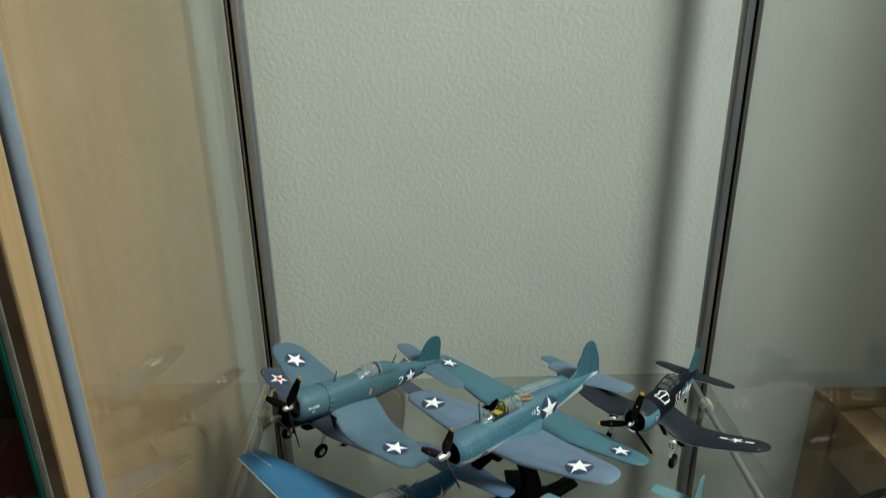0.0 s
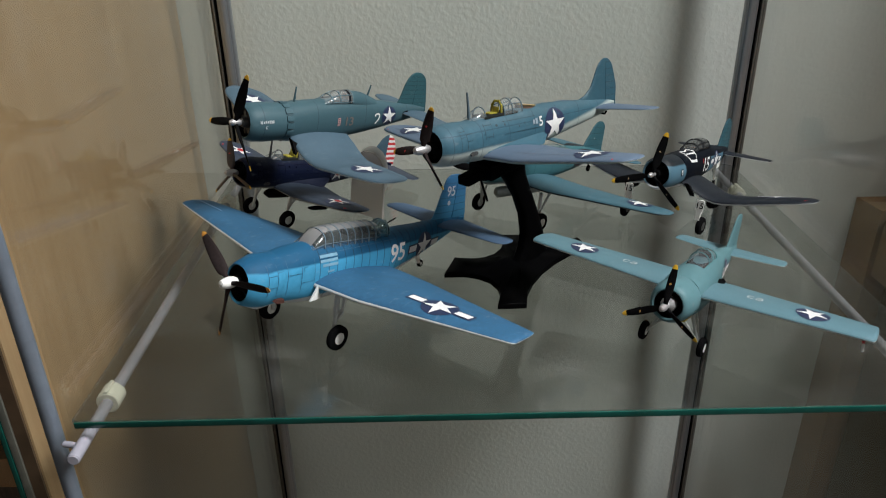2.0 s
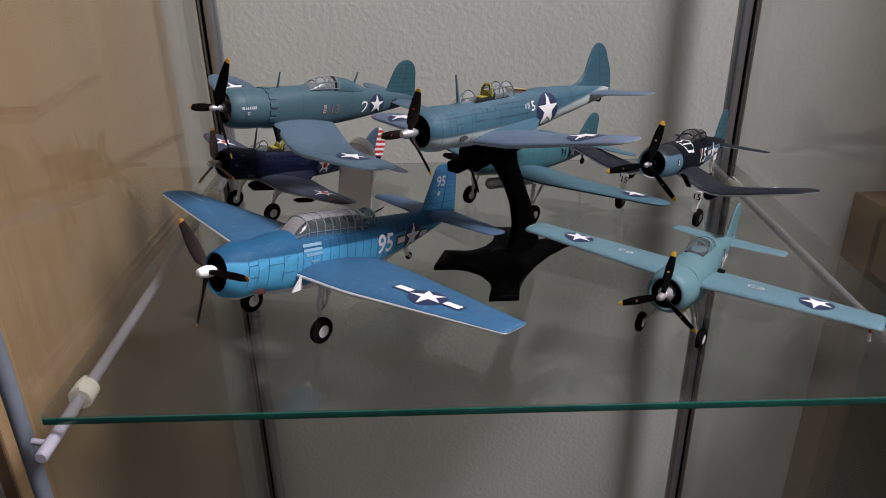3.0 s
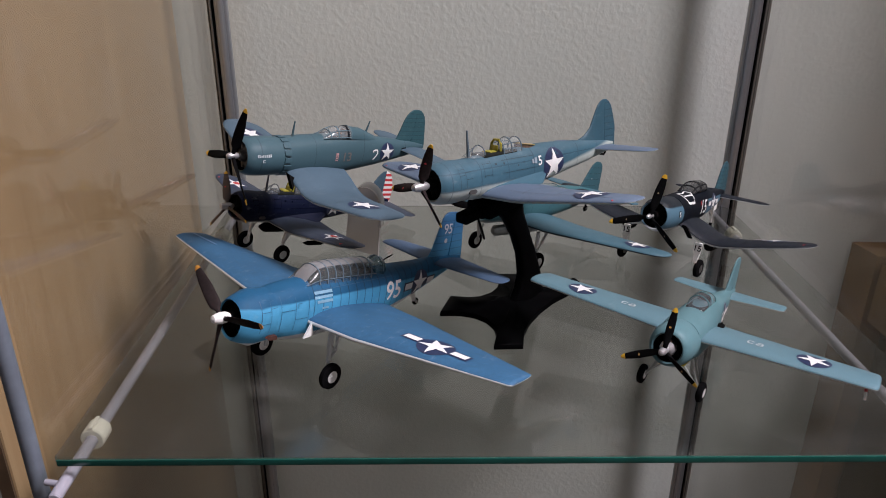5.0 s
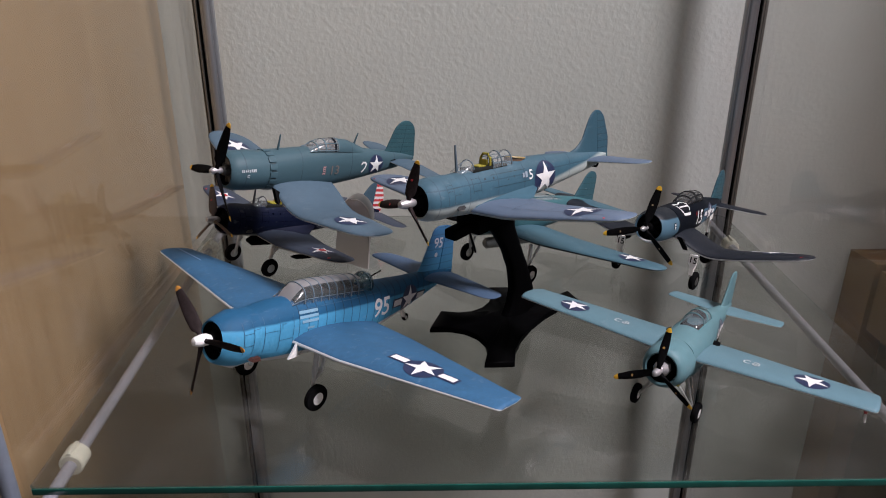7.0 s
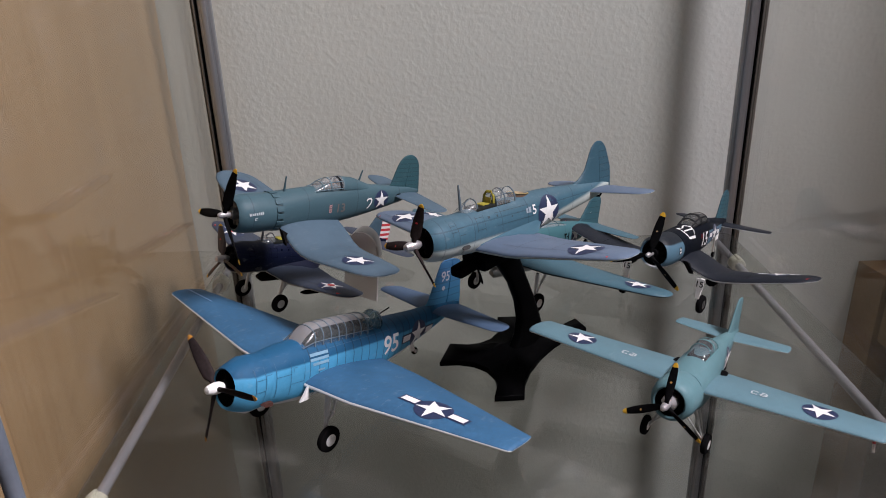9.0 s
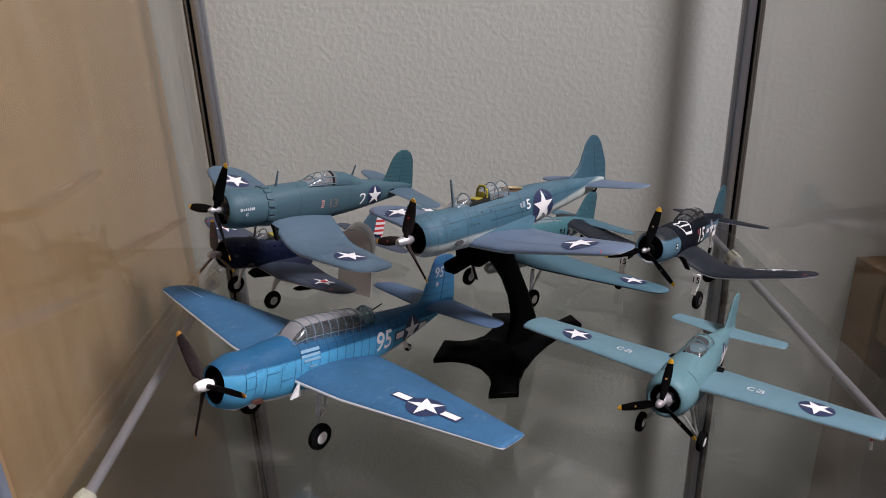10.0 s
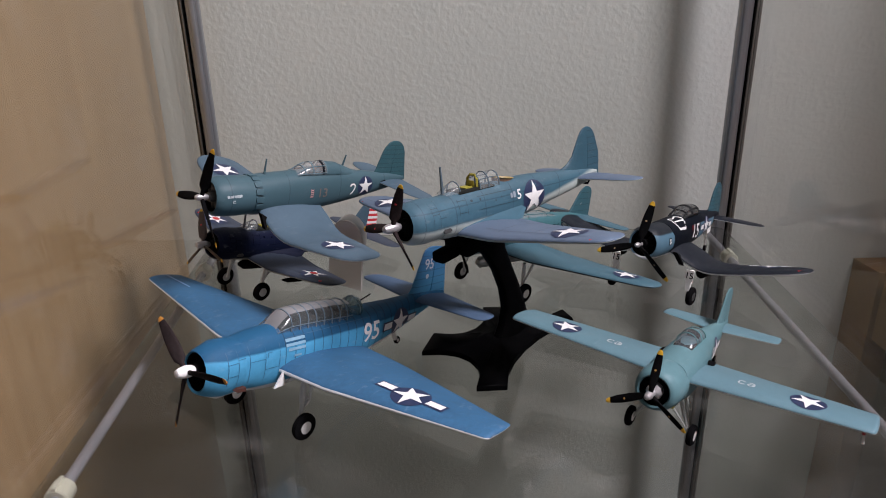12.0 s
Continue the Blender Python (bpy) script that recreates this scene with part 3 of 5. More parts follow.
# ---- the room ----
def slab(name, lo, hi, mat, label, category="", kind="structure", bevel=0.0):
    bm = bmesh.new()
    box(bm, lo, hi, bevel)
    ob = part(name, bm, mat, None, "", smooth=bevel > 0)
    return tagged(ob, label, category, "", kind)


WALL_Y = 0.64
slab("wall_north", (-2.2, WALL_Y, 0), (2.2, WALL_Y + 0.12, 2.5), WALL, "grey-beige wall with orange-peel plaster", "wall")
slab("wall_east", (2.2, -2.5, 0), (2.32, WALL_Y + 0.12, 2.5), ROOM_WALL, "plain painted room wall", "wall")
slab("wall_west", (-2.32, -2.5, 0), (-2.2, WALL_Y + 0.12, 2.5), ROOM_WALL, "plain painted room wall", "wall")
slab("wall_south", (-2.2, -2.62, 0), (2.2, -2.5, 2.5), ROOM_WALL, "plain painted room wall", "wall")
# unseen block added to shade the wall's right side and redden the bounce
slab("shade_block", (0.425, 0.446, 0), (2.2, WALL_Y, 2.5), BOUNCE_RED, "unseen red-brown block added to shade the wall and redden its light", "wall")
slab("floor", (-2.32, -2.62, -0.1), (2.32, WALL_Y + 0.12, 0), CARPET, "brown carpeted floor", "floor")
slab("ceiling", (-2.32, -2.62, 2.5), (2.32, WALL_Y + 0.12, 2.6), CEILING, "white painted ceiling", "ceiling")


# ---- the glass cabinet ----
def cabinet():
    """The glass cabinet: corner posts, side panes, base; the shelf's rods and clips hang in it."""
    cab = new("display_cabinet")
    cab.location = (0, 0.43, 0)
    tagged(cab, "glass display cabinet with grey metal corner posts", "cabinet")
    o = Vector((0, -0.43, 0))
    yb, yf = 0.6042, 0.288
    for sx in (-1, 1):
        # back post: a round tube, a dark seal and a grooved glazing lip
        px = 0.1877 if sx < 0 else 0.1890
        bm = bmesh.new()
        r = 0.0050
        # the tube is fluted: two shallow grooves run down its front
        flute = [1 - 0.16 * math.exp(-(((2 * math.pi * k / 48 - q) / 0.11) ** 2)) for k in range(48) for q in (radians(270 + (38 if math.cos(2 * math.pi * k / 48) > 0 else -38)),)]
        ring = [(f * r * math.cos(2 * math.pi * k / 48) - sx * 0.0008, f * 0.8 * r * math.sin(2 * math.pi * k / 48) - 0.0008) for k, f in enumerate(flute)]
        rings(bm, [[Vector((sx * px + u, yb + v, z)) + o for u, v in ring] for z in (0.06, 1.90)])
        part("corner_post", bm, STEEL, cab, "grey metal post", angle=30)
        for u0, u1, front in ((0.0060, 0.0074, -0.0030), (0.0080, 0.0088 if sx < 0 else 0.0100, -0.0020)):
            bm = bmesh.new()
            x0, x1 = sorted((sx * (px + u0), sx * (px + u1)))
            box(bm, Vector((x0, yb + front, 0.06)) + o, Vector((x1, yb + 0.0026, 1.90)) + o, 0.0003)
            part("glazing_lip", bm, LIP_STEEL, cab, "narrow dull metal glazing lip", angle=30)
        bm = bmesh.new()
        x0, x1 = sorted((sx * (px - 0.0010), sx * (px + 0.0082)))
        box(bm, Vector((x0, yb + 0.0002, 0.06)) + o, Vector((x1, yb + 0.0022, 1.90)) + o)
        part("post_seal", bm, RUBBER, cab, "black rubber glazing seal", smooth=False)
        bm = bmesh.new()
        ring = [(0.0034 * math.cos(2 * math.pi * k / 24), 0.0034 * math.sin(2 * math.pi * k / 24)) for k in range(24)]
        rings(bm, [[Vector((sx * 0.1983 + u, yf + v, z)) + o for u, v in ring] for z in (0.06, 1.90)])
        part("corner_post", bm, POST_BLUE, cab, "blue-grey metal post", angle=30)
        bm = bmesh.new()
        x0, x1 = sorted((sx * (px + 0.0064), sx * (px + 0.0092)))
        box(bm, Vector((x0, yf + 0.006, 0.06)) + o, Vector((x1, yb - 0.006, 1.90)) + o)
        part("side_pane", bm, PANE_GLASS, cab, "clear glass side pane", smooth=False)
    for name, z0, z1 in (("base", 0.0, 0.06), ("top_board", 1.90, 1.93)):
        bm = bmesh.new()
        box(bm, Vector((-0.205, yf - 0.012, z0)) + o, Vector((0.205, yb + 0.012, z1)) + o, 0.002)
        part(name, bm, POST_BLUE, cab, "grey lacquered cabinet board")
    return cab


cabinet()


def support_rod(sx):
    """A rod under one side of the shelf, hooked to the front post, with its two plastic clips."""
    rod = new("shelf_rod")
    rod.matrix_world = SHELF @ Matrix.Translation(((-0.1888 if sx < 0 else 0.1780), 0, (-0.0105 if sx < 0 else -0.0095))) @ Matrix.Rotation(radians(0.45 if sx < 0 else -0.9), 4, "Z")
    tagged(rod, "grey metal rod under the glass shelf", "shelf support", "rods under the shelf")
    x, r = 0.0, 0.0026
    y0, y1 = 0.2735 - PIVOT.y, 0.601 - PIVOT.y
    bm = bmesh.new()
    tube(bm, [(x, y0, 0), (x, y0 + 0.0006, 0), (x, y0 + 0.018, 0), (x, y0 + 0.0182, 0), (x, y0 + 0.019, 0), (x, y0 + 0.0192, 0), (x, y1, 0)], [r * 0.8, r, r, r * 0.93, r * 0.93, r, r], 20)
    part("rod", bm, ROD_STEEL, rod)
    # bracket from the rod's end to the corner post
    bm = bmesh.new()
    tube(bm, [(x, y0 + 0.010, -0.001), (sx * 0.0085, y0 + 0.012, -0.001)], 0.0014, 10)
    part("bracket", bm, ROD_STEEL, rod)
    for yc in (0.3165 - PIVOT.y, 0.552 - PIVOT.y):
        bm = bmesh.new()
        tube(bm, [(x, yc - 0.0048, 0), (x, yc - 0.0042, 0), (x, yc + 0.0042, 0), (x, yc + 0.0048, 0)], [0.0046, 0.0052, 0.0052, 0.0046], 20)
        box(bm, (x - 0.0009, yc - 0.0046, 0.0030), (x + 0.0009, yc + 0.0046, 0.0060), 0.0003)
        part("clip", bm, IVORY, rod, "ivory plastic clip")


for sx in (-1, 1):
    support_rod(sx)


def glass_shelf():
    """The shelf: one sheet of glass, its ground edges green."""
    x0, x1, y0, y1, r = -0.1893 - PIVOT.x, 0.1900 - PIVOT.x, 0.2849 - PIVOT.y, 0.5905 - PIVOT.y, 0.008
    outline = []
    for cx, cy, a0 in ((x1 - r, y1 - r, 0), (x0 + r, y1 - r, 90), (x0 + 0.003, y0 + 0.003, 180), (x1 - 0.003, y0 + 0.003, 270)):
        q = r if a0 < 180 else 0.003
        outline += [(cx + q * math.cos(radians(a0 + 15 * k)), cy + q * math.sin(radians(a0 + 15 * k))) for k in range(7)]
    t = 0.0030
    shelf = new("glass_shelf")
    shelf.matrix_world = SHELF
    tagged(shelf, "clear glass shelf with a green front edge", "shelf")
    bm = bmesh.new()
    vs = rings(bm, [[(x * (1 - e / 0.18), y * (1 - e / 0.18), z) for x, y in outline] for e, z in ((0.0006, -t), (0, -t + 0.0006), (0, -0.0017), (0, -0.0006), (0.0006, 0))])
    for f in bm.faces:
        if len(f.verts) == 4:
            f.material_index = 1 if max(v.co.z for v in f.verts) > -0.0003 else 0
    part("pane", bm, [SHELF_GLASS, SIDE_EDGE], shelf, "clear glass", angle=20)
    bm = bmesh.new()
    box(bm, (x0 + 0.002, y0 - 0.0009, -t + 0.0001), (x1 - 0.002, y0 - 0.00005, -0.0001), 0.0003)
    part("front_edge", bm, GLASS_EDGE, shelf, "green ground front edge")


glass_shelf()

# ---- the shelving unit beside the cabinet ----
EDGE_BAND = plain("brown_edge_band", (0.085, 0.055, 0.034), 0.35, 0.0, 0.45, 28.0)
slab("trim", (-0.2391, 0.3215, 0.0), (-0.2331, 0.3229, 1.95), EDGE_BAND, "dark brown edge band of the wooden panel", "edge band")
slab("wooden_panel", (-0.2436, 0.323, 0.0), (-0.232, WALL_Y - 0.002, 1.95), PANEL_WOOD, "pale maple veneer side panel of a shelving unit", "panel", "structure", 0.0008)
slab("wooden_back", (-1.02, WALL_Y - 0.014, 0.0), (-0.2440, WALL_Y - 0.002, 1.95), UNLIT_WOOD, "brown back board of a shelving unit, darkened for its unlit inside", "panel")
# side and upper boards added to block light from the unit's inside
slab("added_side_board", (-1.04, 0.335, 0.0), (-1.0205, WALL_Y - 0.002, 1.95), UNLIT_WOOD, "far side board added to keep light out of the shelving unit", "panel")
slab("added_upper_board", (-1.02, 0.352, 1.300), (-0.2440, WALL_Y - 0.0145, 1.320), UNLIT_WOOD, "upper board added to keep light out of the shelving unit", "panel")
slab("wooden_shelf", (-1.02, 0.348, 1.008), (-0.2440, WALL_Y - 0.0145, 1.028), SHELF_WOOD, "orange-brown wooden shelf board", "shelf", "structure", 0.001)


def sliding_door():
    door = new("glass_door")
    door.location = (-0.6065, 0.3255, 0.02)
    tagged(door, "sliding glass door with a grey rail and green edge", "glass door")
    bm = bmesh.new()
    box(bm, (-0.38, -0.0055, 0.0), (0.3605, -0.0030, 1.90))
    part("pane", bm, PANE_GLASS, door, "clear glass", smooth=False)
    bm = bmesh.new()
    box(bm, (0.3607, -0.0056, 0.0), (0.3632, -0.0029, 1.90), 0.0006)
    part("edge", bm, GLASS_EDGE, door, "green ground glass edge")
    bm = bmesh.new()
    box(bm, (0.3634, -0.0050, 0.0), (0.3672, -0.0027, 1.90), 0.0006)
    part("rail", bm, plain("grey_rail", (0.16, 0.16, 0.14), 0.45, 0.2, 0.2, 90.0), door, "dull grey rail beside the glass")


sliding_door()


def cardboard_box():
    """A tall carton by the wall; its lid overhangs the body, and a flat carton stands behind it."""
    b = new("cardboard_box")
    b.location = (0.326, 0.605, 0)
    b.rotation_euler = (0, 0, radians(6))
    tagged(b, "brown cardboard box with an overhanging lid by the wall", "box")
    bm = bmesh.new()
    box(bm, (0.012, -0.290, 0.001), (0.080, -0.004, 1.020), 0.002)
    part("carton", bm, SHADED_CARD, b, "brown cardboard body, darkened for the shade under its lid")
    bm = bmesh.new()
    box(bm, (0.0, -0.300, 0.985), (0.088, 0.0, 1.040), 0.0015)
    part("lid", bm, CARD, b, "brown cardboard lid")
    bm = bmesh.new()
    box(bm, (0.030, -0.301, 1.0402), (0.062, 0.0005, 1.0407))
    part("tape", bm, plain("brown_tape", (0.33, 0.21, 0.11), 0.25, 0.0, 0.05, 50.0), b, "glossy brown packing tape", smooth=False)


def flat_carton():
    bm = bmesh.new()
    prism(bm, [(-0.0032, 0.0275), (0.0035, -0.002), (0.095, -0.002), (0.095, 0.0275)], 0.001, 1.043, lambda u, v, w: (u, v, w))
    ob = part("flat_carton", bm, CARD, None, smooth=False)
    ob.location = (0.3210, 0.6115, 0)
    tagged(ob, "flat brown carton standing against the wall", "box")


cardboard_box()
flat_carton()

# ---- the model aircraft ----
def torpedo_bomber_95():
    a = Aircraft("torpedo_bomber_model", "bright blue model torpedo bomber numbered 95 with a long greenhouse canopy",
                 (-0.1236, 0.3231, SHELF_Z + 0.0479), (231.1, 13.8, -0.6), (-4.0, 0, -2.9))
    deep, light, white = (0.012, 0.084, 0.178), (0.064, 0.290, 0.490), (0.62, 0.65, 0.66)
    skin = paint("blue_three_tone", deep, light, white, 0.34, -0.86, 0.03, (0.40, 0.0), 0.5, 0.62, 0.26, aft=-2.9, rise=0.15)
    wing_top = paint("blue_wing", (0.033, 0.106, 0.204), rough=0.55, wear=0.5)
    wing_low = paint("white_underside", white)
    tail = paint("tail_blue", (0.030, 0.105, 0.22), (0.05, 0.20, 0.36), None, 1.6, -9, 0.5, (0.0, 0.3), 0.3, 0.5)
    stab = paint("dull_tail_blue", (0.055, 0.095, 0.165), rough=0.55, wear=0.25)
    a.fuselage([(-1.45, -0.05, 0.70, 0.76, 0.92), (-2.3, -0.02, 0.74, 0.86, 1.12), (-3.4, 0.0, 0.76, 0.88, 1.22), (-5.0, 0.04, 0.76, 0.80, 1.24), (-6.4, 0.08, 0.73, 0.72, 1.2),
                (-7.6, 0.15, 0.62, 0.66, 1.0), (-8.8, 0.25, 0.45, 0.56, 0.78), (-10.2, 0.42, 0.27, 0.46, 0.52), (-11.3, 0.55, 0.12, 0.26, 0.3), (-11.9, 0.6, 0.03, 0.1, 0.1)], skin)
    a.cowling(-0.14, -1.45, 0.62, 0.735, skin, n_cyl=9, engine_mat=BLACK_PAINT, bulge=0.03, hole=0.8, chin=1.4)
    a.propeller(1.9, -50, DARK_BROWN, WHITE, plain("orange_yellow_paint", (0.55, 0.25, 0.04), 0.5), 0.17, 0.17, 0.19, 0.36, 0.07, bent=(0, 9, 0))
    for s in (1, -1):
        a.surface("wing", [(0.55, -2.72, 3.9, -0.42), (2.6, -2.82, 3.6, -0.36), (8.08, -3.62, 1.32, 0.04)], [wing_top, wing_low], s, 0.14, 0.14, lip=0.12, bare=1)
        a.surface("tailplane", [(0.15, -9.75, 2.0, 0.62), (3.1, -10.25, 1.15, 0.6)], [stab, stab], s, 0.1, 0.35)
    a.surface("fin", [(0.5, -9.2, 2.6, 0), (0.95, -9.75, 2.1, 0), (2.65, -10.35, 1.25, 0)], [tail], 1, 0.09, 0.22, 0.0, 0.55, True, camber=0)
    a.surface("rudder", [(0.35, -9.5, 2.45, 0), (0.95, -9.75, 2.15, 0), (2.65, -10.35, 1.25, 0)], [tail], 1, 0.09, 0.22, 0.56, 1.0, True, camber=0)
    # greenhouse and turret
    rows = [(-2.78, 0.74, 0.47, 0.02), (-3.05, 0.74, 0.49, 0.36), (-3.30, 0.73, 0.50, 0.57), (-3.6, 0.72, 0.51, 0.62), (-4.2, 0.70, 0.51, 0.64), (-5.2, 0.66, 0.51, 0.65), (-5.85, 0.63, 0.49, 0.63), (-6.1, 0.62, 0.47, 0.58)]
    ribs = [(x, 0.73 - 0.0385 * (-3.3 - x), 0.512, 0.575 + 0.07 * min(1.0, (-3.3 - x) / 0.5)) for x in (-3.30, -3.66, -4.02, -4.38, -4.74, -5.10, -5.46, -5.82)]
    frame = paint("hazy_frame_grey", (0.13, 0.18, 0.22), rough=0.6)
    # the milky crown imitates light mirrored off the top of the glazing
    a.canopy(rows, clear("greenhouse_plastic", (0.52, 0.56, 0.60), 0.2, 0.07), frame, ribs, (84, -84), rib=0.017, square=0.6, crown=clear("greenhouse_sheen_plastic", (0.50, 0.50, 0.52), 0.35, 0.38))
    bm = bmesh.new()
    revolve(bm, [(0.40 * math.cos(math.radians(q)), 0.46 * math.sin(math.radians(q)) + 0.004) for q in range(0, 181, 15)], "X", (-6.50, 0, 0.80), 20)
    turret = a.add("gun_turret", bm, GREEN_TINT, "clear ball turret")
    bm = bmesh.new()
    for q in (-1, 1):
        w = q * 0.12
        tube(bm, [(-6.50 + math.sqrt(0.41**2 - w * w) * math.cos(t), w, 0.80 + math.sqrt(0.47**2 - w * w) * math.sin(t)) for t in (math.pi * k / 12 for k in range(13))], 0.018, 5)
    tube(bm, [(-6.50, 0.467 * math.cos(t), 0.80 + 0.467 * math.sin(t)) for t in (math.pi * k / 12 for k in range(13))], 0.018, 5)
    a.add("turret_frame", bm, frame, "", turret)
    a.rod("turret_gun", [(-6.8, 0.0, 1.0), (-7.4, 0.02, 1.2)], 0.025, BLACK_PAINT)
    # cockpit floor and seats under the glazing
    bm = bmesh.new()
    box(bm, (-6.0, -0.40, 0.66), (-2.95, 0.40, 0.90), 0.02)
    for x in (-3.5, -4.6, -5.5):
        box(bm, (x - 0.3, -0.25, 0.84), (x - 0.1, 0.25, 1.12), 0.04)
    a.add("cockpit", bm, plain("cockpit_dark_green", (0.035, 0.045, 0.042), 0.6), "dark green cockpit with seats")
    # undercarriage
    for s in (1, -1):
        r, x, y = 0.45, -3.08, 1.56
        z = a.grounded(x, s * (y + 0.1), r)
        a.wheel(x, s * (y + 0.16), z, r, 0.24, WHITE)
        a.strut((-3.12, s * 1.5, -0.5), (x, s * (y - 0.04), z), 0.1, OFF_WHITE)
        a.strut((-3.5, s * 1.48, -0.5), (-3.42, s * 1.48, -1.3), 0.075, OFF_WHITE, "brace")
        a.strut((-3.44, s * 1.48, -1.25), (x - 0.04, s * 1.5, z + 0.45), 0.06, OFF_WHITE, "brace")
        a.strut((-3.2, s * 1.5, -1.1), (-3.46, s * 1.48, -1.3), 0.055, OFF_WHITE, "brace")
        a.slab("undercarriage_door", [(-2.72, -0.36), (-2.42, -0.86), (-2.86, -0.82)], lambda u, v, w, s=s: (u, s * 0.92 + w, v), 0.06, WHITE)
    z = a.grounded(-9.35, 0, 0.16)
    a.wheel(-9.3, 0.0, max(z, -0.95), 0.15, 0.12, WHITE, "tail_wheel")
    a.strut((-8.85, 0, -0.35), (-9.2, 0, max(z, -0.95) + 0.06), 0.12, WHITE, "tail_leg")
    a.slab("exhaust", [(-1.50, -0.78), (-1.2, -0.76), (-1.10, -0.70), (-1.2, -0.63), (-1.48, -0.65)], lambda u, v, w: (u, 0.62 + w, v), 0.2, plain("rust_brown_paint", (0.06, 0.022, 0.016), 0.55), "rust-brown exhaust stub")
    # markings
    a.roundel("wing", (-4.02, 5.05, 0), UP, FORE, 0.62, True)
    a.roundel("fuselage", (-8.78, 0, 0.04), LEFT, UP, 0.54, True)
    a.lettering("fuselage", "95", (-6.98, 0, 0.04), LEFT, UP, 0.70, DECAL_WHITE)
    t = BVHTree.FromPolygons([v.co / S for me in a.skins["fin"] + a.skins["rudder"] for v in me.vertices],
                             [[i + k for i in p.vertices] for me, k in zip(a.skins["fin"] + a.skins["rudder"], (0, len(a.skins["fin"][0].vertices))) for p in me.polygons])
    a.lettering("fin", "95", (-10.62, 0, 1.95), LEFT, UP, 0.42, plain("grey_decal", (0.36, 0.36, 0.42), 0.5), tree=t)
    a.decal("fin", (-10.55, 0, 1.48), LEFT, UP, [[(0.1 * math.cos(2 * math.pi * k / 14), 0.1 * math.sin(2 * math.pi * k / 14)) for k in range(14)]], plain("grey_dot_decal", (0.38, 0.40, 0.46), 0.5), 0.016, "marking", "small grey disc", None, 0, t)
    a.bars("fuselage", (-3.35, 0, 0.35), LEFT, UP, [(0, 0.18, 0.8, 0.09), (0, 0.03, 0.8, 0.09), (0.05, -0.12, 0.7, 0.09), (0.08, -0.35, 0.3, 0.07)], plain("pale_blue_decal", (0.19, 0.35, 0.47), 0.5), label="pale blue stencil bars")
    ink = plain("panel_line_ink", (0.03, 0.10, 0.19), 0.6)
    a.bars("cowling", (-1.0, 0, 0.0), LEFT, UP, [(-0.24, 0.05, 0.015, 1.0), (0.14, 0.0, 0.013, 1.1), (-0.05, 0.22, 0.36, 0.013), (-0.05, -0.16, 0.36, 0.013), (0.28, 0.30, 0.26, 0.013)], ink, label="dark panel lines", lift=0.016, cuts=4)
    a.bars("fuselage", (-2.2, 0, 0.0), LEFT, UP, [(-0.62, 0.0, 0.015, 1.15), (-0.05, -0.05, 0.013, 1.1), (0.5, 0.08, 0.013, 0.9), (-0.34, 0.12, 0.56, 0.013), (0.22, -0.22, 0.54, 0.013), (0.12, 0.30, 0.16, 0.013), (0.05, 0.22, 0.013, 0.16)], ink, label="dark panel lines", lift=0.016, cuts=4)
    a.bars("fuselage", (-4.6, 0, 0.60), LEFT, UP, [(-1.2, 0, 0.75, 0.013), (-0.4, 0, 0.75, 0.013), (0.4, 0, 0.75, 0.013), (1.2, 0, 0.75, 0.013), (2.0, 0, 0.75, 0.013)], ink, label="dark panel lines", lift=0.016, cuts=4)
    a.bars("wing", (-4.3, -7.1, 0), UP, FORE, [(0, 0, 1.5, 0.07)], plain("pale_stripe", (0.20, 0.33, 0.55), 0.5), label="pale stripe on the wing")
    return a


def gull_wing(a, top, low, tip_z=-0.25, span=6.0):
    for s in (1, -1):
        a.surface("wing", [(0.3, -2.05, 2.85, -0.42), (0.9, -2.1, 2.8, -0.62), (1.55, -2.15, 2.75, -0.92), (2.0, -2.2, 2.7, -1.02), (2.5, -2.2, 2.66, -0.98), (3.3, -2.2, 2.46, -0.8), (span, -2.5, 1.65, tip_z)], [top, low], s, 0.14, 0.75, lip=0.42)


FIGHTER_ROWS = [(-1.9, 0.0, 0.69, 0.72, 0.74), (-2.6, 0.02, 0.66, 0.76, 0.78), (-3.6, 0.05, 0.61, 0.80, 0.80), (-4.6, 0.08, 0.57, 0.84, 0.78), (-5.4, 0.12, 0.53, 0.84, 0.72),
                (-6.4, 0.17, 0.46, 0.66, 0.6), (-7.6, 0.25, 0.33, 0.46, 0.44), (-8.6, 0.32, 0.18, 0.30, 0.3), (-9.3, 0.36, 0.05, 0.1, 0.1)]


def fighter_tail(a, fin_mat, rud_mat, stab_mats):
    for s in (1, -1):
        a.surface("tailplane", [(0.1, -7.8, 1.45, 0.30), (2.5 if s > 0 else 2.3, -8.15, 0.95, 0.34)], stab_mats, s, 0.09, 0.5, lip=0.4)
    a.surface("fin", [(0.35, -7.3, 2.0, 0), (0.75, -7.72, 1.6, 0), (2.02, -8.1, 0.95, 0)], [fin_mat], 1, 0.1, 0.5, 0.0, 0.5, True, camber=0, lip=0.45)
    a.surface("rudder", [(0.30, -7.4, 2.0, 0), (0.75, -7.72, 1.6, 0), (2.02, -8.1, 0.95, 0)], [rud_mat], 1, 0.1, 0.5, 0.505, 1.0, True, camber=0, lip=0.45)


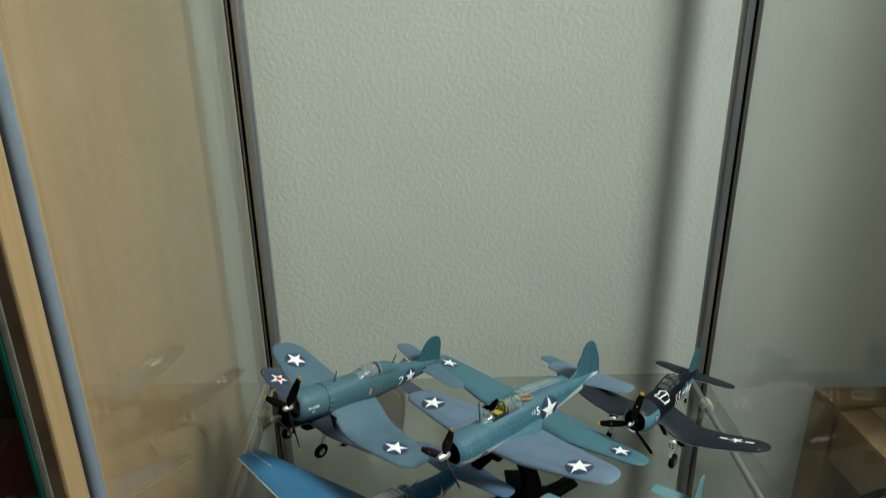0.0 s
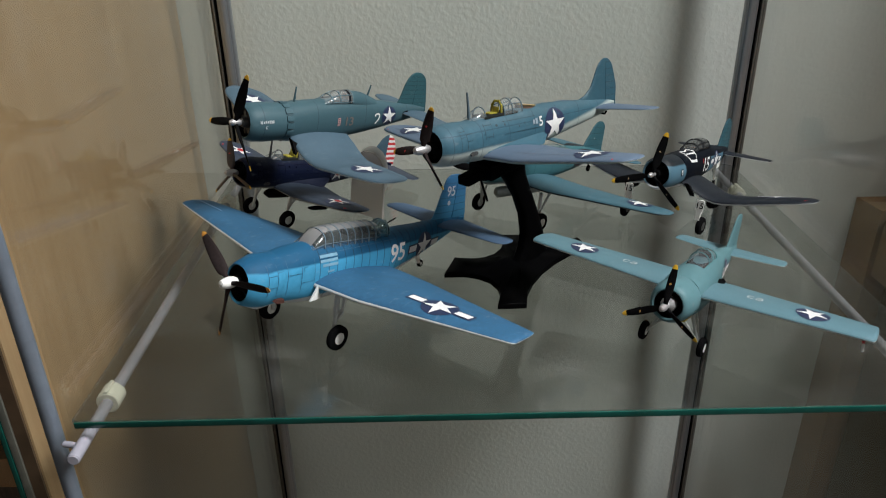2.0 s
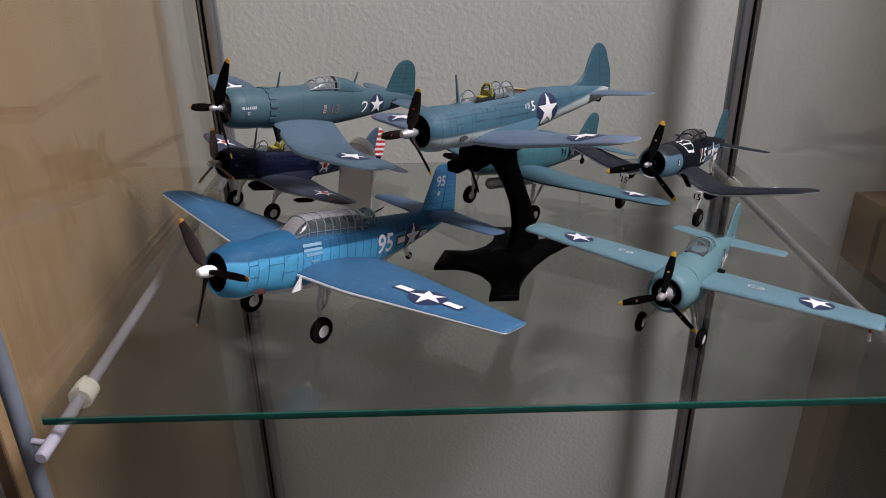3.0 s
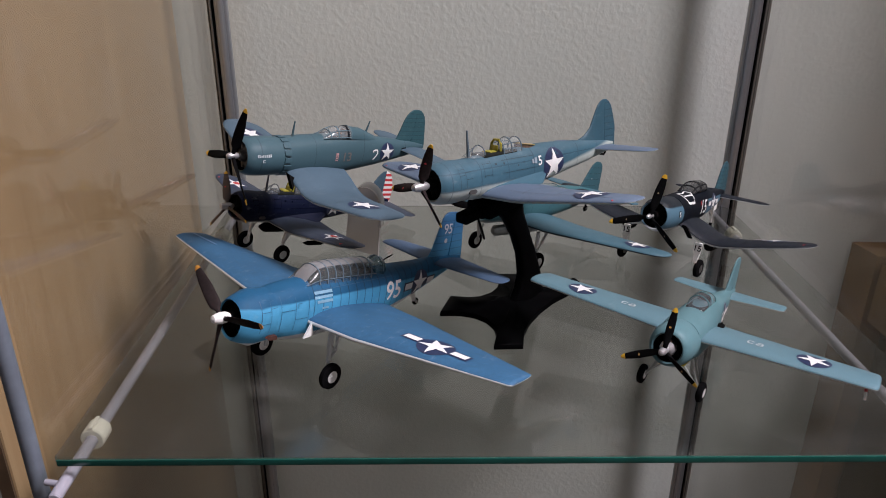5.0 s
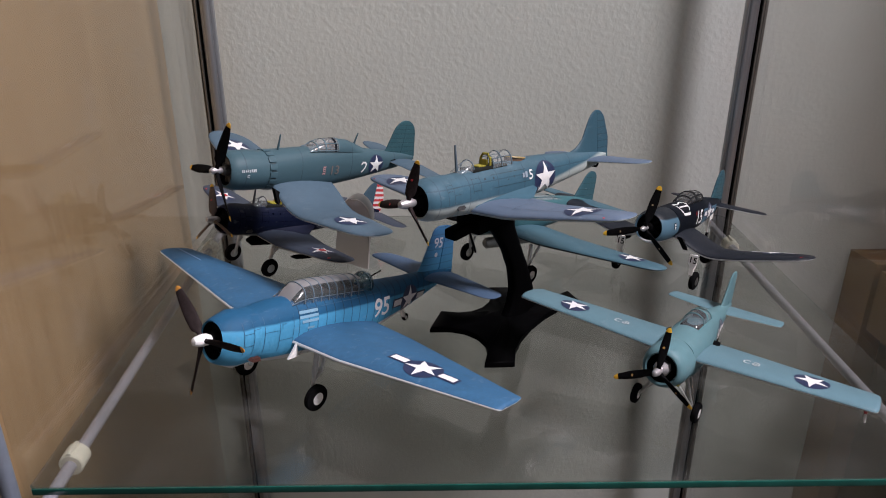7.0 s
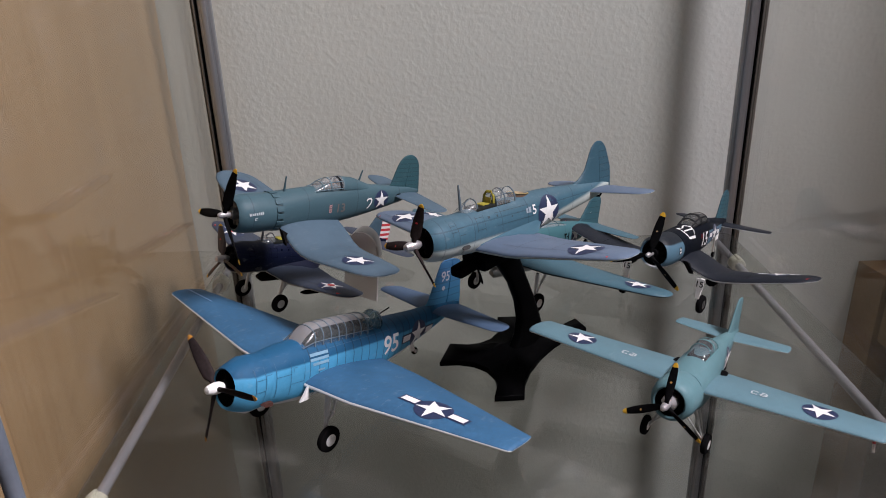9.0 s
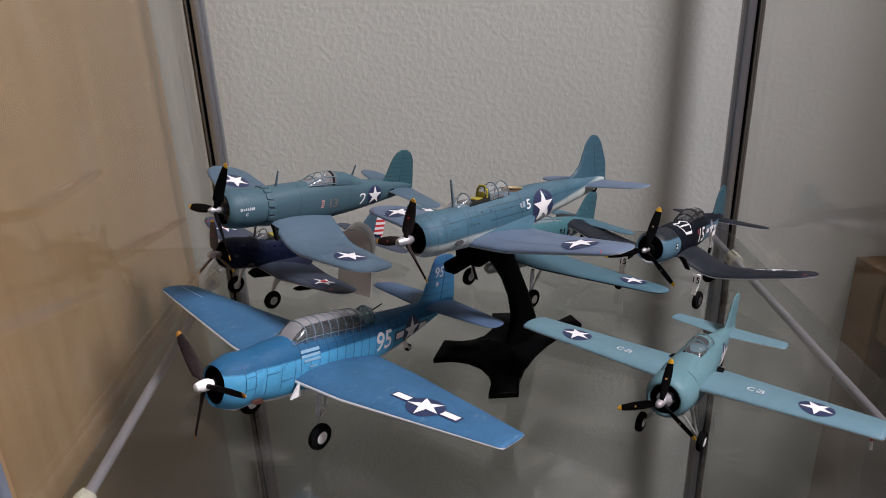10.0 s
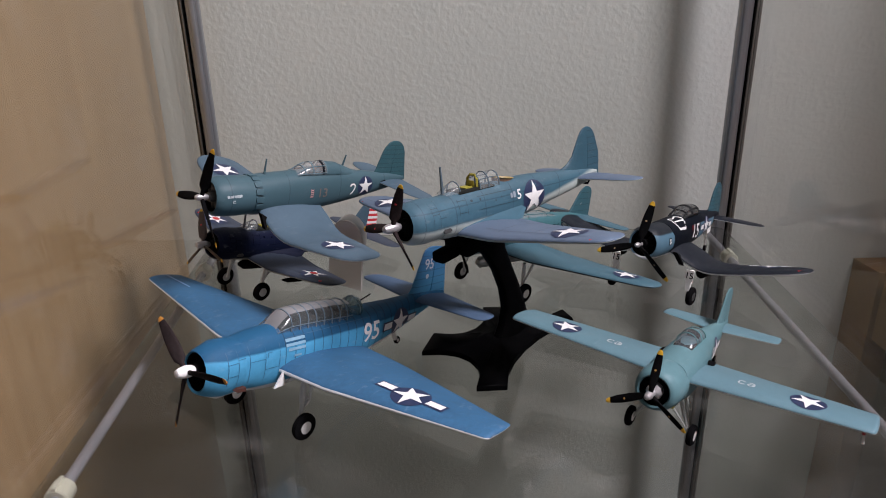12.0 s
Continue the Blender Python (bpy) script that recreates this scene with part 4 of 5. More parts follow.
def gull_fighter_grey():
    a = Aircraft("gull_wing_fighter_model", "blue-grey gull-winged model fighter with a white 7",
                 (-0.1387, 0.4116, SHELF_Z + 0.0904), (222.6, 11.7, -6.3), (-4.3, 0, -0.75))
    top, low = (0.054, 0.106, 0.130), (0.42, 0.45, 0.46)
    skin = paint("blue_grey_fuselage", top, None, low, 0, -0.62, 0.1, (2.4, 0.0), 0.25, 0.5)
    wing = paint("blue_grey_wing", (0.071, 0.115, 0.157), rough=0.55, wear=0.25)
    under = paint("grey_underside", low)
    rud = paint("ribbed_rudder", (0.036, 0.098, 0.118), lines=(0, 0.19), line_dark=0.24)
    a.fuselage(FIGHTER_ROWS, skin)
    a.cowling(-0.36, -1.95, 0.69, 0.715, skin, bulge=0.03, hole=0.78)
    a.propeller(1.95, 14, BLACK_PAINT, SILVER, YELLOW, 0.16, -0.08, 0.13, 0.26, 0.08)
    gull_wing(a, wing, under, -0.36, 5.65)
    fighter_tail(a, rud, rud, [wing, under])
    # cooling flaps round the back of the cowling
    for k in range(9):
        bm = bmesh.new()
        q = radians(-40 + 22 * k)
        d = Vector((0, math.cos(q), math.sin(q)))
        t = Vector((0, -math.sin(q), math.cos(q)))
        m = Matrix.Translation(Vector((-1.98, 0, 0)) + d * 0.735) @ Matrix((Vector((1, 0, 0)), t, d)).transposed().to_4x4()
        box(bm, (-0.16, -0.1, -0.02), (0.14, 0.1, 0.025), 0.01, m)
        a.add("cowl_flap", bm, skin)
    # thin dark boxes imitate the shade in the gaps between flaps
    bm = bmesh.new()
    for k in range(10):
        q = radians(-51 + 22 * k)
        d = Vector((0, math.cos(q), math.sin(q)))
        t = Vector((0, -math.sin(q), math.cos(q)))
        m = Matrix.Translation(Vector((-2.02, 0, 0)) + d * 0.725) @ Matrix((Vector((1, 0, 0)), t, d)).transposed().to_4x4()
        box(bm, (-0.09, -0.011, -0.02), (0.1, 0.011, 0.016), 0.0, m)
    a.add("flap_gap_shade", bm, plain("flap_shade_paint", (0.038, 0.062, 0.076), 0.6), "dark strips for the shade between the cowl flaps")
    # canopy with a headrest fairing
    frame = paint("canopy_frame_grey", (0.10, 0.16, 0.19))
    a.canopy([(-3.72, 0.78, 0.34, 0.02), (-4.05, 0.79, 0.37, 0.27), (-4.35, 0.79, 0.39, 0.40), (-4.75, 0.80, 0.40, 0.42), (-5.0, 0.81, 0.40, 0.42)], CANOPY, frame, [(-4.05, 0.79, 0.37, 0.27), (-4.4, 0.79, 0.39, 0.405), (-5.0, 0.81, 0.40, 0.42)], (46, -46, 84, -84), rib=0.024)
    bm = bmesh.new()
    rings(bm, [[Vector((x, w * math.cos(q), z + h * math.sin(q))) for q in (math.pi * k / 12 for k in range(13))] for x, z, w, h in ((-5.03, 0.80, 0.41, 0.42), (-5.6, 0.78, 0.39, 0.38), (-6.1, 0.70, 0.33, 0.28), (-6.9, 0.55, 0.2, 0.12))])
    a.add("headrest_fairing", bm, skin)
    a.canopy([(-4.80, 0.803, 0.408, 0.428), (-4.90, 0.806, 0.408, 0.428)], plain("black_canopy_bar", (0.012, 0.014, 0.018), 0.5), name="canopy_bar")
    bm = bmesh.new()
    box(bm, (-5.1, -0.33, 0.70), (-3.95, 0.33, 0.87), 0.03)
    a.add("cockpit", bm, BLACK_PAINT, "black cockpit tub")
    bm = bmesh.new()
    box(bm, (-5.0, -0.2, 0.7), (-4.85, 0.2, 1.08), 0.05)
    box(bm, (-4.7, -0.14, 0.78), (-4.5, 0.14, 1.0), 0.05)
    a.add("seat", bm, BROWN, "brown cockpit seat")
    a.mast((-2.48, 0.0, 0.72), (-2.5, 0, 1.36), 0.05, skin)
    a.mast((-5.95, 0.0, 0.85), (-6.1, 0, 1.45), 0.05, skin)
    a.slab("wing_intake", [(-2.05, -0.92), (-2.25, -0.72), (-2.25, -0.55), (-2.02, -0.42)], lambda u, v, w: (u + 0.02, 0.95 + (v + 0.65) * -0.75 + w, v), 0.22, BLACK_PAINT, "black wing root intake")
    # markings
    a.roundel("wing", (-3.2, 4.05, 0), UP, FORE, 0.58)
    a.roundel("wing", (-3.2, -4.05, 0), UP, FORE, 0.56)
    a.roundel("fuselage", (-7.0, 0, 0.24), LEFT, UP, 0.40)
    a.stroke("fuselage", (-6.33, 0, 0.17), LEFT, UP, [[(-0.13, 0.10), (-0.12, 0.17), (-0.05, 0.195), (0.05, 0.19), (0.105, 0.14), (0.105, 0.06), (0.06, -0.04), (-0.02, -0.15), (-0.09, -0.22)]], 0.034, DECAL_WHITE, "number")
    a.lettering("fuselage", "13", (-4.82, 0, 0.10), LEFT, UP, 0.36, FAINT)
    a.bars("fuselage", (-4.32, 0, 0.12), LEFT, UP, [(-0.055, 0.0, 0.018, 0.34), (0.055, 0.0, 0.018, 0.34), (0, 0.13, 0.1, 0.05), (0, 0.05, 0.1, 0.04), (0, -0.04, 0.1, 0.05), (0, -0.13, 0.1, 0.05)], PINK, label="small pale red emblem")
    a.bars("cowling", (-0.98, 0, 0.19), LEFT, UP, [(-0.27, 0.02, 0.045, 0.10), (-0.21, 0.02, 0.045, 0.10), (-0.13, 0.02, 0.05, 0.07), (-0.06, 0.03, 0.045, 0.09), (0.02, 0.03, 0.05, 0.09), (0.10, 0.04, 0.05, 0.10), (0.18, 0.04, 0.06, 0.10), (0.25, 0.05, 0.05, 0.10),
                                                          (-0.02, -0.12, 0.09, 0.025), (-0.06, -0.16, 0.03, 0.09), (-0.02, -0.20, 0.09, 0.025)], WORN_WHITE)
    a.wing_lines([(0.9, -2.1, 2.8), (3.3, -2.2, 2.46), (5.65, -2.5, 1.65)], [(2.2, 3.3, 0.72), (3.4, 5.2, 0.74)], [(3.35, 0.1, 0.98), (2.1, 0.6, 0.98)], plain("grey_line_ink", (0.038, 0.062, 0.085), 0.6))
    # black sliver put in as shade below the tailplane
    a.slab("tail_gap_shade", [(-7.85, 0.36), (-8.1, 0.42), (-8.1, 0.2)], lambda u, v, w: (u, 0.29 + w, v), 0.05, BLACK_PAINT, "black sliver for the shade under the tailplane")
    return a


HAZY = clear("hazy_canopy_plastic", (0.72, 0.78, 0.80), 0.12, 0.13)


def dive_bomber(name, label, at, turn, c, gear, number):
    a = Aircraft(name, label, at, turn, (-3.2, 0, -1.9 if gear else -0.95))
    skin = paint(name + "_side", c["top"], c["side"], c["belly"], c.get("z_top", 0.5), c.get("z_belly", -0.42), 0.06, (1.35, 0.55), 0.28, 0.55, 0.34, rise=0.17, shine=c.get("shine", 0.24))
    wing, under = paint(name + "_wing", c["wing"], rough=0.5, wear=0.18), paint(name + "_under", c["belly"])
    fin = paint(name + "_fin", c["fin"], wear=0.3)
    ribbed = paint(name + "_rudder", c["fin"], lines=(0, 0.26), line_dark=0.3, wear=0.3)
    a.fuselage([(-1.4, 0.0, 0.64, 0.66, 0.70), (-2.2, 0.02, 0.63, 0.70, 0.76), (-3.2, 0.05, 0.60, 0.72, 0.80), (-4.4, 0.10, 0.56, 0.72, 0.78), (-5.6, 0.14, 0.50, 0.68, 0.70),
                (-6.8, 0.20, 0.40, 0.56, 0.56), (-8.2, 0.26, 0.27, 0.40, 0.40), (-9.3, 0.32, 0.14, 0.24, 0.26), (-9.9, 0.36, 0.03, 0.08, 0.08)], skin)
    a.cowling(-0.38 + c["nose"], -1.5, 0.65, 0.68, skin, n_cyl=9, engine_mat=BLACK_PAINT, bulge=0.04, hole=0.78)
    a.propeller(1.5, c["phase"], c["blade"], SILVER, c["tips"], 0.15, c["nose"], 0.17, 0.36, 0.07, emblem=RED)
    for s in (1, -1):
        a.surface("wing", [(0.35, -2.0, 3.0, -0.58), (1.9, -2.02, 2.75, -0.58), (c["span"], -2.5, 1.4, c["tip"])], [wing, under], s, 0.15, 0.6, lip=0.35)
        a.surface("tailplane", [(0.12, -8.4, 1.65, 0.28), (c["tail"], -8.85, 1.0, 0.32)], [wing, under], s, 0.09, 0.45)
    a.surface("fin", [(0.42, -6.5, 3.5, 0), (0.60, -7.4, 2.62, 0), (0.82, -8.05, 1.98, 0), (1.1, -8.4, 1.62, 0), (c["fin_top"], -8.96, 0.70, 0)], [fin], 1, 0.08, 0.35, 0.0, 0.5, True, camber=0, lip=0.45, hinge=-9.28)
    a.surface("rudder", [(0.10, -6.9, 3.1, 0), (0.60, -7.4, 2.62, 0), (0.82, -8.05, 1.98, 0), (1.1, -8.4, 1.62, 0), (c["fin_top"], -8.96, 0.70, 0)], [c["rudder"] or ribbed], 1, 0.08, 0.35, 0.505, 1.0, True, camber=0, lip=0.45, hinge=-9.28)
    # fillets where the wing meets the fuselage
    fillet = paint(name + "_fillet", c["side"], wear=0.25, rough=0.55)
    for s in (1, -1):
        bm = bmesh.new()
        loops = []
        for x, yo, zt, zw in ((-2.15, 0.60, -0.40, -0.46), (-2.7, 0.82, -0.28, -0.36), (-3.4, 1.02, -0.20, -0.36), (-4.1, 1.03, -0.16, -0.43), (-4.7, 0.84, -0.14, -0.46), (-5.25, 0.50, -0.10, -0.26)):
            q = min(0.56, yo - 0.02)
            loops.append([Vector((x, s * u, v)) for u, v in ((q - 0.12, zt + 0.06), (q, zt), (q + (yo - q) * 0.18, zt + (zw - zt) * 0.45), (q + (yo - q) * 0.45, zt + (zw - zt) * 0.78), (yo, zw), (q - 0.12, zw - 0.12))])
        rings(bm, loops)
        a.add("wing_fillet", bm, fillet)
    # cockpits, seats, windshields
    k = 0.82
    bm = bmesh.new()
    box(bm, (-4.75 + k, -0.34, 0.62), (-3.1 + k, 0.34, 0.78), 0.06)
    a.add("cockpit", bm, plain(name + "_cockpit", (0.02, 0.022, 0.02), 0.6), "dark open cockpit")
    bm = bmesh.new()
    tube(bm, [(-4.0 + k, 0.22, 0.74), (-4.02 + k, 0.22, 1.04), (-4.03 + k, 0.1, 1.16), (-4.03 + k, -0.1, 1.16), (-4.02 + k, -0.22, 1.04), (-4.0 + k, -0.22, 0.74)], 0.05, 6)
    box(bm, (-3.85 + k, -0.2, 0.70), (-3.5 + k, 0.2, 0.82), 0.04)
    box(bm, (-4.0 + k, -0.14, 0.73), (-3.93 + k, 0.14, 0.98), 0.03)
    a.add("seat", bm, ZINC, "yellow-green pilot's seat and frame")
    frame = paint(name + "_frame", tuple(0.6 * q + 0.05 for q in c["top"]))
    a.canopy([(-2.60 + k, 0.68, 0.30, 0.02), (-2.85 + k, 0.69, 0.31, 0.26), (-3.15 + k, 0.70, 0.32, 0.36)], HAZY, frame, [(-3.15 + k, 0.70, 0.32, 0.36)], (0,), "windshield", 0.018)
    a.canopy([(-4.05 + k, 0.70, 0.34, 0.47), (-4.45 + k, 0.72, 0.35, 0.5), (-4.95 + k, 0.72, 0.34, 0.47)], HAZY, frame, None, (55, -55), "canopy", 0.022)
    bm = bmesh.new()
    rings(bm, [[Vector((-4.62 + 0.44 * q * math.cos(t), 0.27 * q * math.sin(t), z + 0.06 * math.cos(t))) for t in (2 * math.pi * j / 20 for j in range(20))] for q, z in ((1.0, 0.66), (1.0, 0.868), (0.93, 0.872))])
    well = a.add("rear_cockpit", bm, BROWN, "brown open gunner's cockpit")
    bm = bmesh.new()
    tube(bm, [Vector((-4.62 + 0.45 * math.cos(t), 0.28 * math.sin(t), 0.875 + 0.075 * math.cos(t))) for t in (2 * math.pi * j / 24 for j in range(25))], 0.03, 6)
    a.add("cockpit_rim", bm, plain(name + "_rim", (0.34, 0.25, 0.10), 0.5), "tan rim round the opening", well)
    a.mast((-1.85, 0.0, 0.66), (-1.8, 0, 1.6), 0.06, frame)
    a.rod("tail_hook", [(-8.9, 0, 0.06), (-9.35, 0, -0.04), (-9.45, 0, 0.06)], 0.04, BLACK_PAINT)
    a.slab("exhaust", [(-1.32, -0.40), (-1.55, -0.40), (-1.62, -0.33), (-1.55, -0.26), (-1.32, -0.26), (-1.26, -0.33)], lambda u, v, w: (u, 0.60 + w, v), 0.1, GUN, "dark exhaust stub")
    if gear:
        for s in (1, -1):
            r, (x, y) = 0.42, c["wheel"]
            z = a.grounded(x, s * y, r)
            a.wheel(x, s * y, z, r, 0.22, OFF_WHITE)
            a.strut((x - 0.15, s * (y - 0.1), -0.6), (x, s * (y - 0.16), z), 0.1, OFF_WHITE)
            a.strut((x - 0.65, s * (y - 0.15), -0.6), (x - 0.1, s * (y - 0.14), z + 0.55), 0.05, OFF_WHITE, "brace")
            a.rod("bomb", [(-2.3, s * 2.6, -0.78), (-2.6, s * 2.6, -0.81), (-3.3, s * 2.6, -0.81), (-3.6, s * 2.6, -0.78)], [0.03, 0.11, 0.11, 0.03], BLACK_PAINT, "small black wing bomb")
        a.rod("belly_bomb", [(-1.9, 0, -0.98), (-2.2, 0, -1.02), (-3.2, 0, -1.02), (-3.7, 0, -0.98)], [0.08, 0.24, 0.24, 0.06], BLACK_PAINT, "black belly bomb")
        z = a.grounded(-8.9, 0, 0.15)
        a.wheel(-8.9, 0, z, 0.15, 0.1, GUN, "tail_wheel")
        a.strut((-8.8, 0, 0.1), (-8.9, 0, z), 0.06, GUN, "tail_leg")
    for s in (1, -1):
        a.rod("wing_light", [(-2.52, s * (c["span"] - 0.55), c["tip"]), (-2.66, s * (c["span"] - 0.45), c["tip"])], 0.045, RED, "small red wing light")
    ink = plain(name + "_ink", tuple(0.35 * q for q in c["side"]), 0.6)
    a.wing_lines([(0.35, -2.0, 3.0), (1.9, -2.02, 2.75), (c["span"], -2.5, 1.4)], [(1.2, 3.2, 0.7), (3.3, c["span"] - 0.5, 0.74), (1.3, c["span"] - 0.6, 0.16)], [(1.95, 0.1, 0.98), (3.25, 0.16, 0.98)], plain(name + "_wing_ink", tuple(0.5 * q for q in c["wing"]), 0.6))
    a.bars("cowling", (-1.0, 0, 0.15), LEFT, UP, [(0.1, 0.1, 0.013, 0.8), (-0.18, 0.1, 0.012, 0.8), (-0.04, 0.3, 0.28, 0.012), (-0.04, 0.12, 0.28, 0.012), (0.25, 0.2, 0.28, 0.012), (0.25, -0.02, 0.28, 0.012)], ink, label="dark panel lines", lift=0.014, cuts=4)
    a.bars("fuselage", (-2.0, 0, 0.1), LEFT, UP, [(0.0, 0.2, 0.013, 0.5), (0.36, 0.2, 0.013, 0.5), (0.18, 0.4, 0.36, 0.012), (0.18, 0.02, 0.36, 0.012), (0.6, 0.34, 0.1, 0.07)], ink, label="dark panel lines", lift=0.014, cuts=4)
    a.bars("fuselage", (-3.6, 0, 0.3), LEFT, UP, [(-0.6, 0.12, 0.07, 0.07), (0.1, -0.02, 0.05, 0.05), (0.4, 0.05, 0.05, 0.05), (0.15, 0.22, 1.7, 0.012), (0.3, -0.2, 1.9, 0.012)], ink, label="dark vents and lines", lift=0.014, cuts=4)
    # markings
    for s in (1, -1):
        a.roundel("wing", (-2.98, s * c["star"], 0), UP, FORE, 0.56, False, c["red"])
    a.roundel("fuselage", (-5.70, 0, 0.07 if not gear else 0.12), LEFT, UP, 0.60 if not gear else 0.48, False, c["red"], 1.0)
    if number:
        a.bars("fuselage", (-4.58, 0, 0.27), LEFT, UP, [(-0.09, 0.05, 0.1, 0.16), (0.06, 0.06, 0.12, 0.2)], plain("faint_decal", (0.26, 0.32, 0.38), 0.5), label="faint pale marking")
        a.lettering("fuselage", number, (-4.88, 0, 0.28), LEFT, UP, 0.34, DECAL_WHITE)
    return a


def dive_bomber_on_stand():
    c = dict(top=(0.056, 0.114, 0.152), side=(0.045, 0.110, 0.154), belly=(0.36, 0.41, 0.40), wing=(0.106, 0.148, 0.214), fin=(0.032, 0.080, 0.112), rudder=None,
             phase=22, blade=DARK_BROWN, tips=YELLOW, red=False, z_belly=-0.23, tip=-0.2, span=5.85, star=4.25, tail=2.4, wheel=(-2.03, 2.0), nose=0.27, fin_top=2.14)
    return dive_bomber("dive_bomber_model", "grey-blue model dive bomber with open cockpits, held on a black stand",
                       (-0.0391, 0.3628, SHELF_Z + 0.0925), (221.9, 5.3, 8.4), c, False, "5")


def dive_bomber_striped():
    # wing colour is lowered to include the shadow of the fighter above
    c = dict(top=(0.009, 0.014, 0.030), side=(0.005, 0.008, 0.026), belly=(0.30, 0.31, 0.30), wing=(0.040, 0.052, 0.078), fin=(0.05, 0.09, 0.125),
             rudder=striped("striped_rudder", ((0.50, 0.03, 0.04), (0.74, 0.74, 0.74)), 0.265, 0.02), shine=0.1, phase=-22, blade=plain("grey_brown_blade", (0.06, 0.042, 0.034), 0.5, 0.0, 0.25, 900.0), tips=YELLOW, red=True, z_top=0.62, z_belly=-0.55, tip=-0.1, span=5.1, star=3.68, tail=2.4, wheel=(-2.34, 1.36), nose=0.05, fin_top=1.95)
    return dive_bomber("striped_tail_bomber_model", "dark navy model dive bomber with a red and white striped rudder",
                       (-0.1605, 0.4730, SHELF_Z + 0.0391), (228.3, 16.5, -5.1), c, True, "")


def torpedo_bomber_teal():
    a = Aircraft("teal_torpedo_bomber_model", "teal-blue model torpedo bomber standing on its wheels behind the black stand",
                 (-0.0124, 0.4662, SHELF_Z + 0.0413), (225.3, 13.0, -0.4), (-3.5, 0, -2.2))
    top, low = (0.048, 0.132, 0.155), (0.42, 0.45, 0.45)
    skin = paint("teal_fuselage", top, None, low, 0, -0.55, 0.1, (1.4, 0), 0.3, 0.5)
    # wing and tailplane undersides are near black, unlike the pale belly
    wing, under = paint("teal_wing", (0.058, 0.126, 0.166), wear=0.25), paint("near_black_under", (0.03, 0.042, 0.05))
    a.fuselage([(-1.35, 0, 0.62, 0.66, 0.70), (-3.0, 0.05, 0.60, 0.78, 0.80), (-5.0, 0.1, 0.56, 0.78, 0.76), (-6.6, 0.18, 0.44, 0.64, 0.62), (-8.2, 0.30, 0.24, 0.42, 0.40), (-9.3, 0.40, 0.08, 0.16, 0.16), (-9.7, 0.42, 0.03, 0.06, 0.06)], skin)
    a.cowling(-0.38, -1.45, 0.66, 0.68, skin, engine_mat=BLACK_PAINT, bulge=0.03)
    a.propeller(1.45, 25, BLACK_PAINT, SILVER, BLACK_PAINT, 0.15)
    for s in (1, -1):
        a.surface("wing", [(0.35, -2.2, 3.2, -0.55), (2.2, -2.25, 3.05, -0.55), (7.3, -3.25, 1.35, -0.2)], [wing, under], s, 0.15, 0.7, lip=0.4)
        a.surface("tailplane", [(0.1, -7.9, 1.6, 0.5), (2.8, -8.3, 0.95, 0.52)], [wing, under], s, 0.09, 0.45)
    tail = paint("teal_tail", (0.036, 0.100, 0.125), lines=(0, 0.3), line_dark=0.3)
    a.surface("fin", [(0.4, -7.6, 2.0, 0), (2.0, -8.65, 0.85, 0)], [tail], 1, 0.09, 0.35, 0, 0.5, True, camber=0)
    a.surface("rudder", [(0.3, -7.5, 2.1, 0), (2.0, -8.65, 0.85, 0)], [tail], 1, 0.09, 0.35, 0.505, 1.0, True, camber=0)
    a.canopy([(-2.4, 0.72, 0.34, 0.02), (-2.8, 0.74, 0.34, 0.16), (-4.2, 0.76, 0.35, 0.20), (-5.6, 0.76, 0.34, 0.16), (-6.4, 0.72, 0.28, 0.05)], CANOPY, skin, None, (50, -50), rib=0.02)
    for s in (1, -1):
        r, x, y = 0.42, -2.72, 1.85
        z = a.grounded(x, s * y, r)
        a.wheel(x, s * y, z, r, 0.22, WHITE)
        a.strut((-2.5, s * 1.75, -0.75), (x, s * (y - 0.17), z), 0.08, OFF_WHITE)
        a.strut((-3.2, s * 1.75, -0.75), (x, s * (y - 0.17), z + 0.3), 0.06, OFF_WHITE, "brace")
    a.rod("torpedo", [(-1.5, 0, -1.12), (-1.7, 0, -1.14), (-4.6, 0, -1.12), (-5.2, 0, -1.05)], [0.12, 0.26, 0.26, 0.05], plain("torpedo_grey", (0.20, 0.22, 0.22), 0.4, 0.3), "grey torpedo under the belly")
    z = max(a.grounded(-8.75, 0, 0.16), -0.42)
    a.wheel(-8.75, 0, z, 0.16, 0.1, GUN, "tail_wheel")
    a.strut((-8.6, 0, 0.1), (-8.75, 0, z), 0.06, BLACK_PAINT, "tail_leg")
    for s in (1, -1):
        a.roundel("wing", (-3.72, s * 5.88, 0), UP, FORE, 0.53)
    for s in (1, -1):
        a.rod("wing_light", [(-3.35, s * 6.85, -0.2), (-3.5, s * 6.97, -0.2)], 0.06, RED, "small red wing light")
    a.roundel("fuselage", (-7.1, 0, 0.25), LEFT, UP, 0.40)
    a.bars("fuselage", (-6.25, 0, 0.22), LEFT, UP, [(-0.16, 0.13, 0.22, 0.07), (-0.16, -0.02, 0.07, 0.3), (0.02, 0, 0.1, 0.06), (0.16, 0, 0.07, 0.34)], BLACK_PAINT, label="black code letters")
    a.bars("fin", (-8.75, 0, 1.15), LEFT, UP, [(0.1, 0.0, 0.5, 0.07)], DECAL_WHITE, label="white stripe on the fin")
    return a


def wildcat_like():
    a = Aircraft("stubby_fighter_model", "pale aqua stubby model fighter with square wing tips",
                 (0.0627, 0.3191, SHELF_Z + 0.0347), (234.7, 11.9, -0.9), (-2.2, 0, -1.9))
    top, low = (0.100, 0.200, 0.226), (0.50, 0.53, 0.52)
